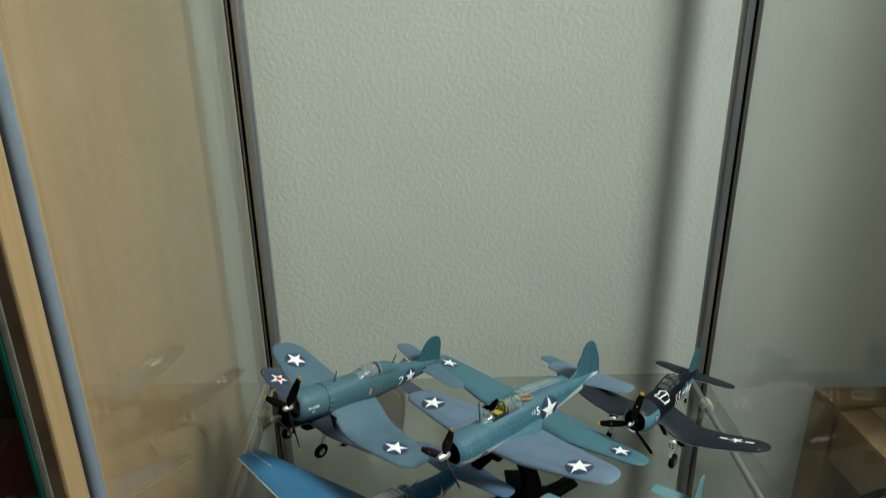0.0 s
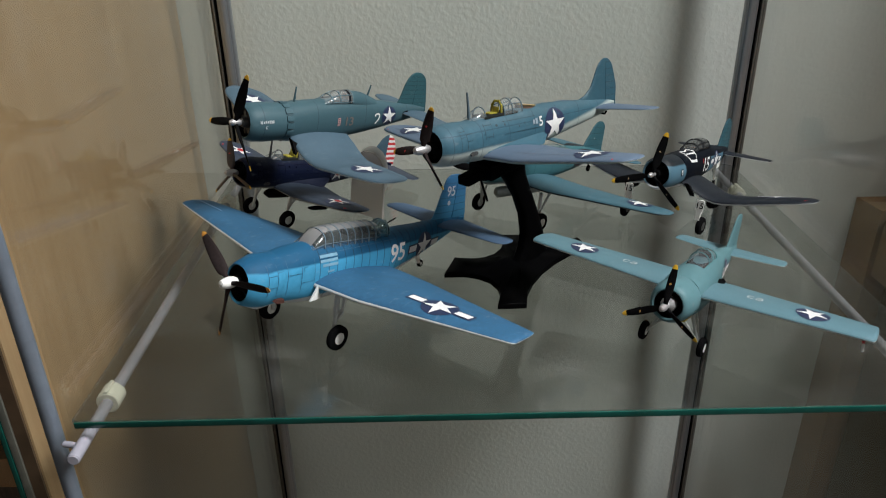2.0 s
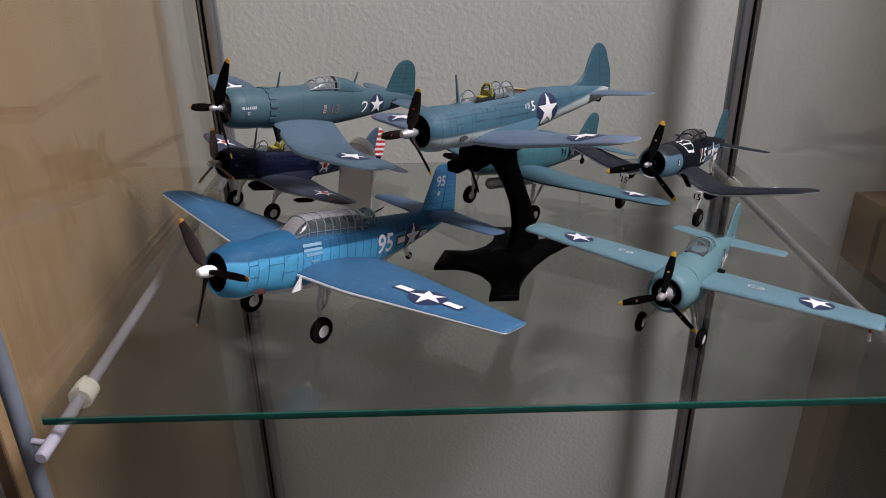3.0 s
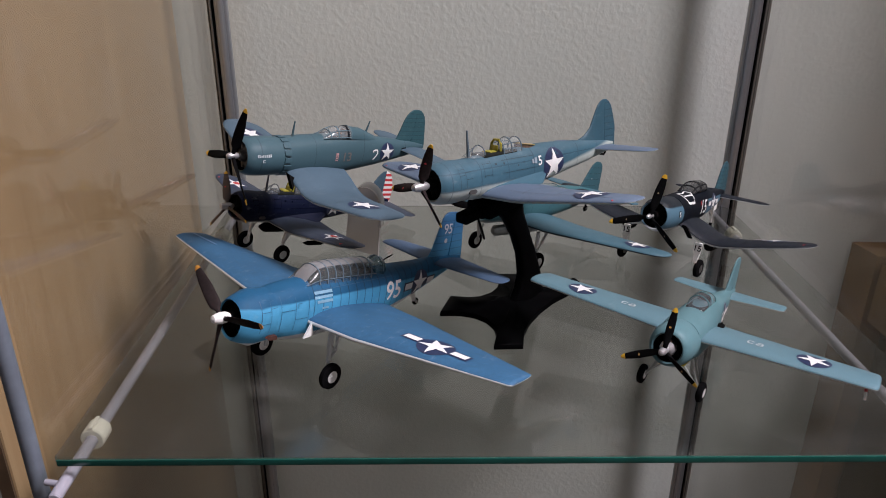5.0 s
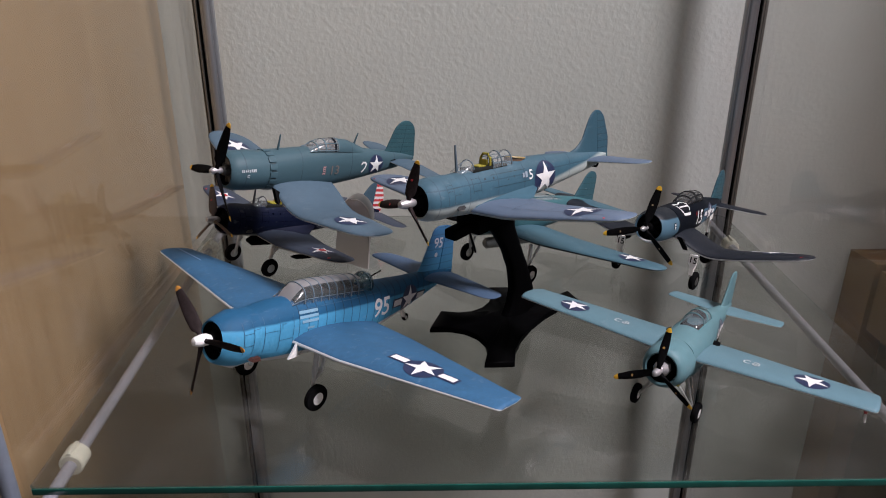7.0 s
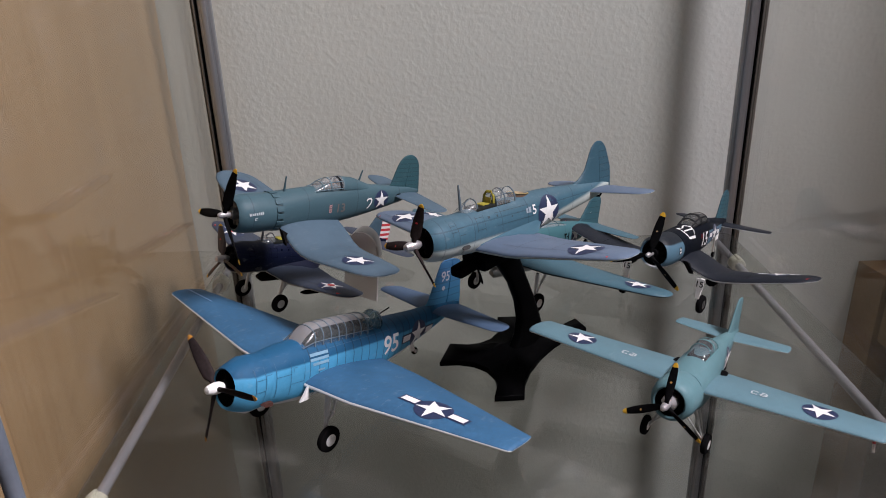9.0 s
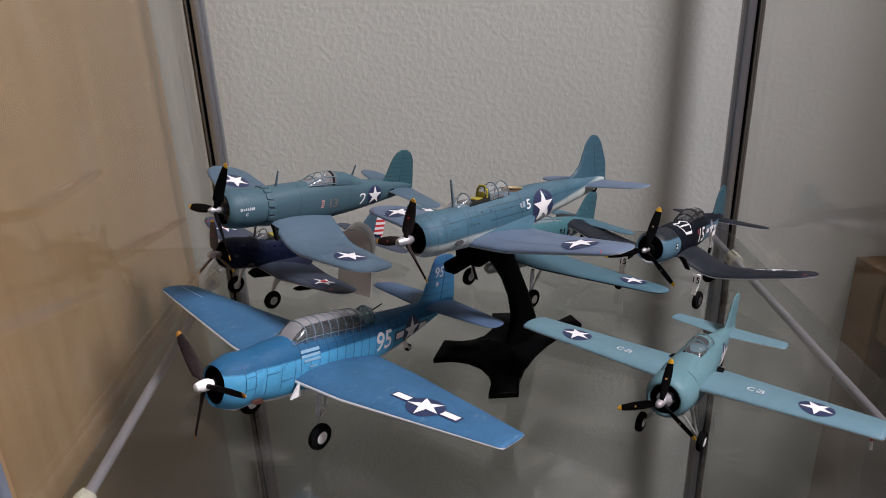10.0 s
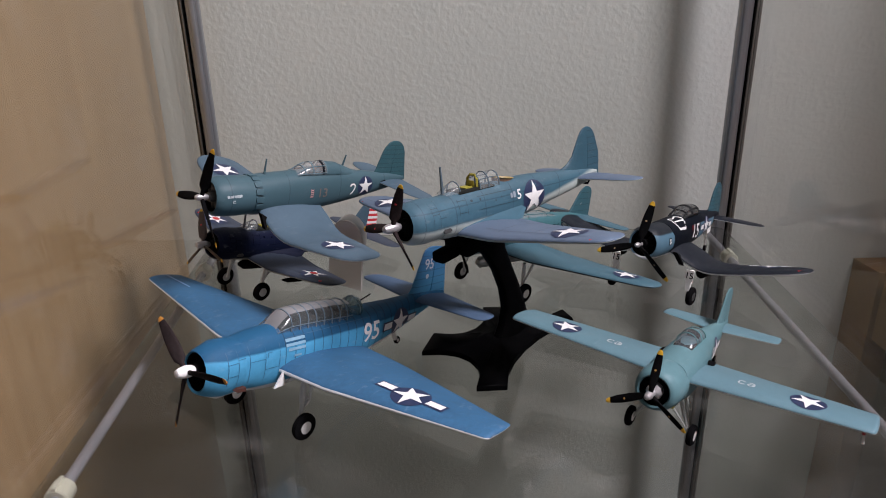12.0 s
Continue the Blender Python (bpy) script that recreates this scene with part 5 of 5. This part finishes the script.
    skin = paint("aqua_fuselage", top, None, low, 0, -0.68, 0.1, (0, 0), 0, 0.48, 0.2)
    wing, under = paint("aqua_wing", (0.105, 0.196, 0.236), rough=0.5, wear=0.22), paint("aqua_under", low)
    a.fuselage([(-1.3, 0, 0.66, 0.68, 0.72), (-2.0, 0.02, 0.71, 0.78, 0.84), (-2.9, 0.05, 0.70, 0.84, 0.86), (-3.8, 0.08, 0.60, 0.86, 0.76), (-5.0, 0.16, 0.42, 0.64, 0.56), (-6.2, 0.25, 0.26, 0.44, 0.38), (-7.3, 0.33, 0.11, 0.22, 0.22), (-8.0, 0.36, 0.03, 0.06, 0.06)], skin)
    a.cowling(-0.18, -1.4, 0.64, 0.68, skin, n_cyl=9, engine_mat=BLACK_PAINT, bulge=0.03, hole=0.72)
    a.rod("crankcase", [(-0.45, 0, 0), (-0.18, 0, 0), (-0.08, 0, 0)], [0.27, 0.25, 0.12], SILVER, "dark engine crankcase")
    a.propeller(1.42, 3, BLACK_PAINT, SILVER, YELLOW, 0.12, 0.12, 0.13, 0.34, 0.1, emblem=plain("ochre_decal", (0.40, 0.22, 0.06), 0.5))
    for s in (1, -1):
        a.surface("wing", [(0.5, -1.42, 2.3, 0.12), (5.7, -1.55, 1.55, 0.3)], [wing, under], s, 0.14, 0.13, lip=0.2)
        a.surface("tailplane", [(0.1, -6.35, 1.3, 0.38), (2.08, -6.7, 0.85, 0.40)], [wing, under], s, 0.09, 0.12, lip=0.25)
        a.slab("wing_root_walkway", [(-3.0, 0.72), (-3.5, 0.60), (-3.45, 0.86), (-3.1, 0.9)], lambda u, v, w, s=s: (u, s * v, 0.22 + w), 0.12, BLACK_PAINT, "dark walkway at the wing root")
    a.surface("fin", [(0.4, -5.9, 1.9, 0), (0.7, -6.4, 1.5, 0), (1.8, -7.0, 0.8, 0)], [skin], 1, 0.09, 0.25, 0, 0.5, True, camber=0)
    a.surface("rudder", [(0.25, -6.3, 1.65, 0), (0.7, -6.4, 1.5, 0), (1.8, -7.0, 0.8, 0)], [skin], 1, 0.09, 0.25, 0.505, 1.0, True, camber=0)
    frame = paint("aqua_frame", (0.105, 0.24, 0.26))
    a.canopy([(-2.32, 0.76, 0.31, 0.02), (-2.60, 0.80, 0.33, 0.28), (-2.82, 0.82, 0.345, 0.37), (-3.3, 0.85, 0.355, 0.38), (-3.68, 0.86, 0.34, 0.30)], clear("smoky_canopy_plastic", (0.40, 0.42, 0.46), 0.06, 0.14), frame, [(-2.82, 0.82, 0.345, 0.37), (-3.68, 0.86, 0.34, 0.30)], (86, -86), rib=0.02)
    a.canopy([(-3.18, 0.845, 0.362, 0.388), (-3.26, 0.848, 0.362, 0.388)], frame, name="canopy_arch")
    bm = bmesh.new()
    box(bm, (-3.5, -0.2, 0.7), (-3.35, 0.2, 1.12), 0.04)
    box(bm, (-3.6, -0.3, 0.7), (-2.4, 0.3, 0.86), 0.04)
    a.add("cockpit", bm, plain("dark_cockpit", (0.022, 0.025, 0.025), 0.6), "dark cockpit with a seat")
    # narrow undercarriage of thin struts
    bm = bmesh.new()
    box(bm, (-2.2, -0.34, -0.86), (-1.35, 0.34, -0.66), 0.05)
    a.add("gear_bay", bm, ZINC, "yellow-green wheel bay under the belly")
    gearm = plain("strut_grey", (0.42, 0.44, 0.42), 0.5)
    for s in (1, -1):
        r, x, y = 0.34, -1.61, 0.99
        z = a.grounded(x, s * y, r)
        a.wheel(x, s * y, z, r, 0.2, WHITE)
        a.strut((-1.75, s * 0.42, -0.60), (x, s * (y - 0.1), z), 0.06, gearm)
        a.strut((-2.15, s * 0.45, -0.65), (x - 0.05, s * (y - 0.1), z + 0.04), 0.045, gearm, "brace")
        a.strut((-1.5, s * 0.15, -0.70), (x, s * (y - 0.1), z + 0.05), 0.04, gearm, "brace")
        a.rod("gun_port", [(-1.5, s * 2.6, 0.2), (-1.62, s * 2.6, 0.2)], 0.03, BLACK_PAINT, "dark gun port")
        a.rod("gun_port", [(-1.48, s * 2.25, 0.19), (-1.6, s * 2.25, 0.19)], 0.03, BLACK_PAINT, "dark gun port")
        a.rod("gun_port", [(-1.52, s * 3.5, 0.24), (-1.64, s * 3.5, 0.24)], 0.03, BLACK_PAINT, "dark gun port")
    z = a.grounded(-7.0, 0, 0.14)
    a.wheel(-7.0, 0, z, 0.14, 0.1, GUN, "tail_wheel")
    a.strut((-6.9, 0, 0.15), (-7.0, 0, z), 0.06, gearm, "tail_leg")
    a.rod("pitot_foot", [(-1.9, 5.35, 0.28), (-1.85, 5.4, 0.08)], 0.045, RED)
    a.rod("pitot_tip", [(-1.85, 5.4, 0.07), (-1.8, 5.43, -0.16)], 0.04, WHITE)
    for s in (1, -1):
        a.roundel("wing", (-2.18, s * 3.85, 0), UP, FORE, 0.50)
        a.stroke("wing", (-2.16, s * 2.12, 0), UP, FORE, [[(0.0492, -0.078), (0.082, -0.117), (0.18, -0.117), (0.221, -0.078), (0.221, 0.078), (0.18, 0.117), (0.082, 0.117), (0.0492, 0.078)],
                 [(-0.0492, -0.117), (-0.18, -0.117), (-0.221, -0.078), (-0.221, 0.0858), (-0.18, 0.117), (-0.082, 0.117), (-0.0492, 0.078), (-0.0492, 0.0312), (-0.082, 0), (-0.205, 0)]], 0.026, WORN_WHITE, "marking", "small white code marks")
    a.roundel("fuselage", (-4.95, 0, 0.2), LEFT, UP, 0.40, True)
    a.bars("fuselage", (-4.3, 0, 0.28), LEFT, UP, [(-0.14, 0.13, 0.18, 0.05), (-0.14, -0.13, 0.18, 0.05), (-0.2, 0, 0.05, 0.22), (0.1, 0.13, 0.18, 0.05), (0.1, -0.13, 0.18, 0.05), (0.1, 0, 0.16, 0.05), (0.18, 0, 0.05, 0.26)], DECAL_WHITE, label="white code digits")
    a.bars("cowling", (-1.1, 0, -0.3), LEFT, UP, [(0, 0, 0.13, 0.16)], OFF_WHITE, label="small pale emblem")
    return a


def gull_fighter_navy():
    a = Aircraft("navy_gull_wing_fighter_model", "dark navy gull-winged model fighter numbered 15 with white belly",
                 (0.0911, 0.4601, SHELF_Z + 0.0388), (231.4, 12.1, -0.1), (-3.5, 0, -2.4))
    dark, blue, white = (0.005, 0.007, 0.012), (0.075, 0.15, 0.21), (0.62, 0.64, 0.66)
    skin = paint("navy_fuselage", dark, None, white, 0.0, -0.50, 0.03, (1.8, 0), 0.25, 0.45, 0.05, shine=0.08)
    cowl = paint("navy_cowl", (0.014, 0.018, 0.024), blue, white, 0.42, -0.5, 0.03)
    wing, under = paint("navy_wing", (0.010, 0.013, 0.020), wear=0.10), paint("white_wing_underside", white)
    fin = paint("blue_fin", (0.034, 0.092, 0.118), lines=(0, 0.2), line_dark=0.35)
    a.fuselage(FIGHTER_ROWS, skin)
    a.cowling(-0.3, -1.95, 0.69, 0.715, cowl, engine_mat=BLACK_PAINT, bulge=0.03, hole=0.8)
    a.propeller(1.88, 9, BLACK_PAINT, SILVER, YELLOW, 0.17, 0.13, 0.12, 0.3, 0.09, emblem=plain("tan_decal", (0.40, 0.28, 0.16), 0.5))
    gull_wing(a, wing, under, -0.12, 6.0)
    fighter_tail(a, fin, fin, [wing, under])
    frame = plain("dark_canopy_frame", (0.022, 0.023, 0.025), 0.4)
    a.canopy([(-3.6, 0.76, 0.36, 0.02), (-3.9, 0.80, 0.38, 0.28), (-4.25, 0.82, 0.40, 0.40), (-4.8, 0.84, 0.41, 0.43), (-5.2, 0.86, 0.40, 0.36)], clear("dull_grey_canopy_plastic", (0.22, 0.23, 0.23), 0.2, 0.28), frame, [(-3.9, 0.80, 0.38, 0.28), (-4.35, 0.825, 0.405, 0.41), (-4.45, 0.83, 0.408, 0.415), (-5.2, 0.86, 0.40, 0.36)], (50, -50, 82, -82), rib=0.045)
    bm = bmesh.new()
    box(bm, (-5.0, -0.25, 0.7), (-4.8, 0.25, 1.2), 0.05)
    box(bm, (-4.9, -0.3, 0.7), (-3.9, 0.3, 0.88), 0.04)
    a.add("cockpit", bm, BLACK_PAINT, "black cockpit with a seat")
    bm = bmesh.new()
    rings(bm, [[Vector((x, w * math.cos(q), z + h * math.sin(q))) for q in (math.pi * k / 12 for k in range(13))] for x, z, w, h in ((-5.2, 0.80, 0.38, 0.36), (-5.7, 0.74, 0.34, 0.28), (-6.3, 0.64, 0.28, 0.18), (-6.9, 0.55, 0.2, 0.1))])
    a.add("headrest_fairing", bm, skin)
    a.slab("wing_intake", [(-2.05, -0.92), (-2.25, -0.72), (-2.25, -0.55), (-2.02, -0.42)], lambda u, v, w: (u + 0.02, 0.95 + (v + 0.65) * -0.75 + w, v), 0.22, BLACK_PAINT, "black wing root intake")
    for s in (1, -1):
        r, x, y = 0.40, -2.04, 1.80
        z = a.grounded(x, s * y, r)
        a.wheel(x, s * y, z, r, 0.24, GUN)
        a.strut((-1.95, s * 1.7, -1.0), (x, s * (y - 0.15), z), 0.09, WHITE)
        door = a.slab("undercarriage_door", [(-0.17, -0.96), (0.17, -0.96), (0.17, -1.38), (0.10, -1.50), (0.09, -1.85), (-0.09, -1.85), (-0.10, -1.50), (-0.17, -1.38)],
                      lambda u, v, w, s=s, x=x, y=y: (x + 0.30 + w, s * (y - 0.12) + u, v), 0.05, WHITE, "white undercarriage cover")
        a.skin("door", door)
        a.lettering("door", "15", (x + 0.35, s * (y - 0.12), -1.2), FORE, UP, 0.27, BLACK_PAINT)
        # no hole here: a solid black tube stands for the well's shade
        a.rod("gear_well_shade", [(-2.3, s * 1.95, -1.12), (-3.0, s * 1.95, -1.1)], 0.22, BLACK_PAINT, "black tube for the shade in an open wheel well")
        a.rod("gun_port", [(-2.27, s * 3.0, -0.86), (-2.36, s * 3.0, -0.86)], 0.05, BLACK_PAINT, "dark gun port")
        a.rod("gun_port", [(-2.29, s * 3.3, -0.8), (-2.38, s * 3.3, -0.8)], 0.05, BLACK_PAINT, "dark gun port")
        a.rod("wing_light", [(-2.7, s * 5.55, -0.16), (-2.95, s * 5.75, -0.14)], 0.06, RED, "small red wing light")
    z = a.grounded(-8.3, 0, 0.17)
    a.wheel(-8.3, 0, z, 0.17, 0.1, GUN, "tail_wheel")
    a.strut((-7.9, 0, -0.05), (-8.3, 0, z), 0.07, WHITE, "tail_leg")
    for s in (1, -1):
        a.slab("tail_wheel_door", [(-7.5, -0.1), (-8.0, 0.0), (-8.0, -0.35), (-7.6, -0.42)], lambda u, v, w, s=s: (u, s * 0.18 + w, v), 0.04, WHITE)
    a.bars("fuselage", (-6.6, 0, 0.08), LEFT, UP, [(0, 0, 2.4, 0.74)], paint("rear_side_blue", blue), "side_panel", "faded blue side of the rear fuselage", 0.006, 3)
    a.roundel("fuselage", (-6.38, 0, 0.2), LEFT, UP, 0.44, True)
    a.lettering("fuselage", "15", (-4.80, 0, 0.10), LEFT, UP, 0.66, DECAL_WHITE)
    a.bars("fuselage", (-4.3, 0, 0.34), LEFT, UP, [(0, 0, 0.08, 0.2)], RED, label="small red stripe")
    a.roundel("wing", (-3.35, 4.35, 0), UP, FORE, 0.42, True)
    a.wing_lines([(0.9, -2.1, 2.8), (3.3, -2.2, 2.46), (6.0, -2.5, 1.65)], [(2.2, 3.3, 0.72), (3.4, 5.4, 0.74)], [(3.35, 0.1, 0.98), (2.1, 0.5, 0.98)], plain("navy_line_ink", (0.003, 0.004, 0.006), 0.6))
    # white outlined panel on top of the nose
    tr = a.tree("fuselage")
    o = [(-0.3, -0.45), (0.1, -0.5), (0.34, -0.2), (0.22, 0.2), (0.34, 0.5), (-0.1, 0.5), (-0.3, 0.3)]
    seg = []
    for (u0, v0), (u1, v1) in zip(o, o[1:] + o[:1]):
        d = Vector((u1 - u0, v1 - v0)).normalized() * 0.035
        seg.append([(u0 - d.y, v0 + d.x), (u0 + d.y, v0 - d.x), (u1 + d.y, v1 - d.x), (u1 - d.y, v1 + d.x)])
    seg.append([(-0.05, -0.42), (0.02, -0.42), (0.06, 0.42), (-0.01, 0.42)])
    a.decal("fuselage", (-3.0, 0.14, 0), (0, 0.28, 1), FORE, seg, DECAL_WHITE, 0.02, "marking", "white outlined panel", None, 1, tr)
    a.bars("cowling", (-1.4, 0, 0.1), LEFT, UP, [(0, 0, 0.24, 0.28)], BLACK_PAINT, label="black square behind the emblem", lift=0.014)
    a.bars("cowling", (-1.4, 0, 0.1), LEFT, UP, [(0, 0.06, 0.12, 0.10), (0, -0.05, 0.17, 0.05), (-0.03, -0.09, 0.05, 0.06), (0.04, -0.09, 0.05, 0.06)], DECAL_WHITE, label="small white emblem", lift=0.024)
    return a


torpedo_bomber_95()
gull_fighter_grey()
dive_bomber_on_stand()
dive_bomber_striped()
torpedo_bomber_teal()
wildcat_like()
gull_fighter_navy()


# ---- stands and small things ----
def black_stand():
    """A black plastic display stand: a base of four curved feet, a curved neck and a cradle."""
    st = new("display_stand")
    st.matrix_world = SHELF @ Matrix.Translation((0.008 - PIVOT.x, 0.4135 - PIVOT.y, 0.0))
    tagged(st, "black plastic display stand with four curved feet", "stand")
    # the base: four feet with hollow sides between them
    ends = [((-0.0355, 0.0130), (-0.0415, -0.0065)), ((-0.0150, -0.0430), (0.0000, -0.0425)), ((0.0440, 0.0270), (0.0400, 0.0385)), ((0.0090, 0.0440), (-0.0060, 0.0440))]
    outline = []
    for (p, q), (p2, q2) in zip(ends, ends[1:] + ends[:1]):
        outline += [p, q]
        for t in (0.17, 0.33, 0.5, 0.67, 0.83):
            a = Vector(q).lerp(Vector((0, 0)), 0.54)
            b = Vector(p2).lerp(Vector((0, 0)), 0.54)
            c = [(1 - t) ** 3, 3 * t * (1 - t) ** 2, 3 * t * t * (1 - t), t**3]
            outline.append(tuple(Vector(q) * c[0] + a * c[1] + b * c[2] + Vector(p2) * c[3]))
    bm = bmesh.new()
    rings(bm, [[(x * k, y * k, z) for x, y in outline] for k, z in ((1, 0.0002), (1, 0.0026), (0.985, 0.0032), (0.6, 0.0046), (0.3, 0.0075))])
    part("base", bm, BLACK, st, angle=50)
    # the neck, thicker where it meets the base
    d = Vector((0.68, 0.73, 0))
    n = Vector((-0.73, 0.68, 0))
    loops = []
    for s, z, half, thick in ((0.009, 0.003, 0.0170, 0.0052), (0.0105, 0.008, 0.0130, 0.0046), (0.0115, 0.014, 0.0105, 0.0042), (0.0108, 0.022, 0.0082, 0.0040), (0.0070, 0.034, 0.0068, 0.0038), (0.0006, 0.047, 0.0066, 0.0036), (-0.0060, 0.058, 0.0080, 0.0036), (-0.0110, 0.066, 0.0115, 0.0040)):
        lp = []
        for k in range(16):
            a = 2 * math.pi * k / 16
            lp.append(d * (s + half * math.copysign(abs(math.cos(a)) ** 0.7, math.cos(a))) + n * (thick * math.copysign(abs(math.sin(a)) ** 0.7, math.sin(a))) + Vector((0, 0, z)))
        loops.append(lp)
    bm = bmesh.new()
    rings(bm, loops)
    part("neck", bm, BLACK, st)
    bm = bmesh.new()
    m = Matrix.Translation((d * -0.0165) + Vector((0, 0, 0.0695))) @ Matrix.Rotation(math.atan2(d.y, d.x), 4, "Z") @ Matrix.Rotation(radians(-4), 4, "Y")
    box(bm, (-0.018, -0.0075, -0.0040), (0.015, 0.0075, 0.0040), 0.0016, m)
    box(bm, (-0.031, -0.0035, -0.0030), (-0.019, 0.0035, 0.0020), 0.001, m)
    part("cradle", bm, BLACK, st)


def clear_stand():
    """A milky clear plastic stand: a round-headed front plate whose head is drawn back into a short vault."""
    st = new("clear_stand")
    st.matrix_world = SHELF @ Matrix.Translation((-0.0835 - PIVOT.x, 0.4985 - PIVOT.y, 0)) @ Matrix.Rotation(radians(-36), 4, "Z")
    tagged(st, "upright round-headed stand of milky clear plastic", "stand")
    half, rise, lean = 0.0132, 0.029, 0.16
    head = [(half * math.cos(q), rise + half * math.sin(q)) for q in (math.pi * k / 20 for k in range(21))]
    outline = [(half * 1.05, 0.0003)] + head + [(-half * 1.05, 0.0003)]
    bm = bmesh.new()
    rings(bm, [[Vector((x, d + lean * z, z)) for x, z in outline] for d in (0.0, 0.0014)])
    part("plate", bm, SMOKE, st, angle=40)
    bm = bmesh.new()
    loops = []
    for d, k in ((0.0015, 1.0), (0.005, 1.0), (0.0095, 0.985), (0.0125, 0.96)):
        outer = [(x * k, rise + (z - rise) * k) for x, z in [(half, rise - 0.012)] + head + [(-half, rise - 0.012)]]
        inner = [(x * 0.9, rise + (z - rise) * 0.9) for x, z in reversed(outer)]
        loops.append([Vector((x - 0.5 * d, d + lean * z, z)) for x, z in outer + inner])
    rings(bm, loops)
    part("hood", bm, HOOD, st, "darker vault behind the head", angle=40)


black_stand()
clear_stand()


def power_cable():
    """A black cable that loops down in front of the cardboard box."""
    bm = bmesh.new()
    pts = [(0.352, 0.470, 1.0435), (0.335, 0.490, 1.0445), (0.318, 0.508, 1.030), (0.311, 0.526, 1.000), (0.310, 0.530, 0.975), (0.312, 0.520, 0.955), (0.314, 0.503, 0.935), (0.316, 0.485, 0.85), (0.316, 0.47, 0.45), (0.316, 0.46, 0.004)]
    fine = []
    for k in range(60):
        x = k / 59 * (len(pts) - 1)
        fine.append(tuple(pchip(range(len(pts)), [p[i] for p in pts], x) for i in range(3)))
    tube(bm, fine, 0.0032, 10)
    tagged(part("power_cable", bm, RUBBER, None), "black rubber power cable hanging before the box", "cable")


power_cable()


def toy(name, label, where, bits):
    t = new(name)
    t.location = where
    tagged(t, label, "toy")
    for pname, col, lo, hi, round_ in bits:
        bm = bmesh.new()
        if round_:
            bmesh.ops.create_uvsphere(bm, u_segments=16, v_segments=10, radius=0.5)
            for v in bm.verts:
                v.co = Vector(((lo[i] + hi[i]) / 2 + v.co[i] * (hi[i] - lo[i]) for i in range(3)))
        else:
            box(bm, lo, hi, 0.003)
        part(pname, bm, plain(name + "_" + pname, col, 0.4), t)


toy("blue_toy_figure", "small blue and white toy on the wooden shelf", (-0.341, 0.455, 1.0283),
    [("foot", (0.7, 0.7, 0.7), (-0.014, -0.012, 0), (-0.002, 0.008, 0.012), True), ("foot", (0.7, 0.7, 0.7), (0.002, -0.012, 0), (0.014, 0.008, 0.012), True),
     ("body", (0.09, 0.34, 0.66), (-0.014, -0.011, 0.008), (0.014, 0.011, 0.042), True), ("head", (0.10, 0.38, 0.70), (-0.012, -0.011, 0.036), (0.012, 0.011, 0.058), True),
     ("ear", (0.7, 0.7, 0.7), (-0.018, -0.004, 0.048), (-0.008, 0.004, 0.060), True), ("ear", (0.7, 0.7, 0.7), (0.008, -0.004, 0.048), (0.017, 0.004, 0.060), True), ("muzzle", (0.7, 0.7, 0.7), (-0.006, -0.016, 0.038), (0.007, -0.006, 0.050), True),
     ("arm", (0.7, 0.7, 0.7), (0.010, -0.012, 0.016), (0.019, -0.002, 0.032), True)])
toy("black_toy_wheel", "black round toy with a white centre on the wooden shelf", (-0.300, 0.395, 1.0283),
    [("tyre", (0.012, 0.012, 0.012), (-0.022, -0.012, 0), (0.022, 0.012, 0.044), True), ("hub", (0.6, 0.6, 0.6), (-0.008, -0.014, 0.014), (0.008, 0.014, 0.030), True)])
toy("red_toy_block", "red box-shaped toy standing on the wooden shelf", (-0.42, 0.50, 1.0283),
    [("body", (0.55, 0.05, 0.025), (-0.04, -0.03, 0), (0.04, 0.03, 0.066), False), ("lid", (0.5, 0.22, 0.06), (-0.041, -0.031, 0.066), (0.041, 0.031, 0.074), False)])

# ---- ceiling lamp, and an unseen window made up for the fill lamp ----
window = new("added_window")
window.location = (FILL_AT[0], -2.5, FILL_AT[2])
tagged(window, "unseen white-framed window added behind the fill lamp", "window", "", "structure")
for name, lo, hi in (("added_window_frame", (-0.82, 0.0005, -0.67), (-0.76, 0.05, 0.67)), ("added_window_frame", (0.76, 0.0005, -0.67), (0.82, 0.05, 0.67)), ("added_window_frame", (-0.76, 0.0005, 0.61), (0.76, 0.05, 0.67)),
                     ("added_window_frame", (-0.025, 0.0005, -0.61), (0.025, 0.045, 0.61)), ("added_window_sill", (-0.88, 0.0005, -0.71), (0.88, 0.09, -0.672))):
    bm = bmesh.new()
    box(bm, lo, hi, 0.003)
    part(name, bm, WHITE, window)
for x0, x1 in ((-0.755, -0.03), (0.03, 0.755)):
    bm = bmesh.new()
    box(bm, (x0, 0.012, -0.605), (x1, 0.016, 0.605))
    part("pane", bm, PANE_GLASS, window, "clear glass", smooth=False)
lamp = new("ceiling_lamp")
lamp.location = (LAMP[0], LAMP[1], 2.5)
tagged(lamp, "square ceiling lamp with a white frame", "lamp")
bm = bmesh.new()
for lo, hi in (((-0.23, -0.23, -0.075), (-0.20, 0.23, -0.0005)), ((0.20, -0.23, -0.075), (0.23, 0.23, -0.0005)), ((-0.20, -0.23, -0.075), (0.20, -0.20, -0.0005)), ((-0.20, 0.20, -0.075), (0.20, 0.23, -0.0005))):
    box(bm, lo, hi, 0.002)
part("lamp_frame", bm, WHITE, lamp)
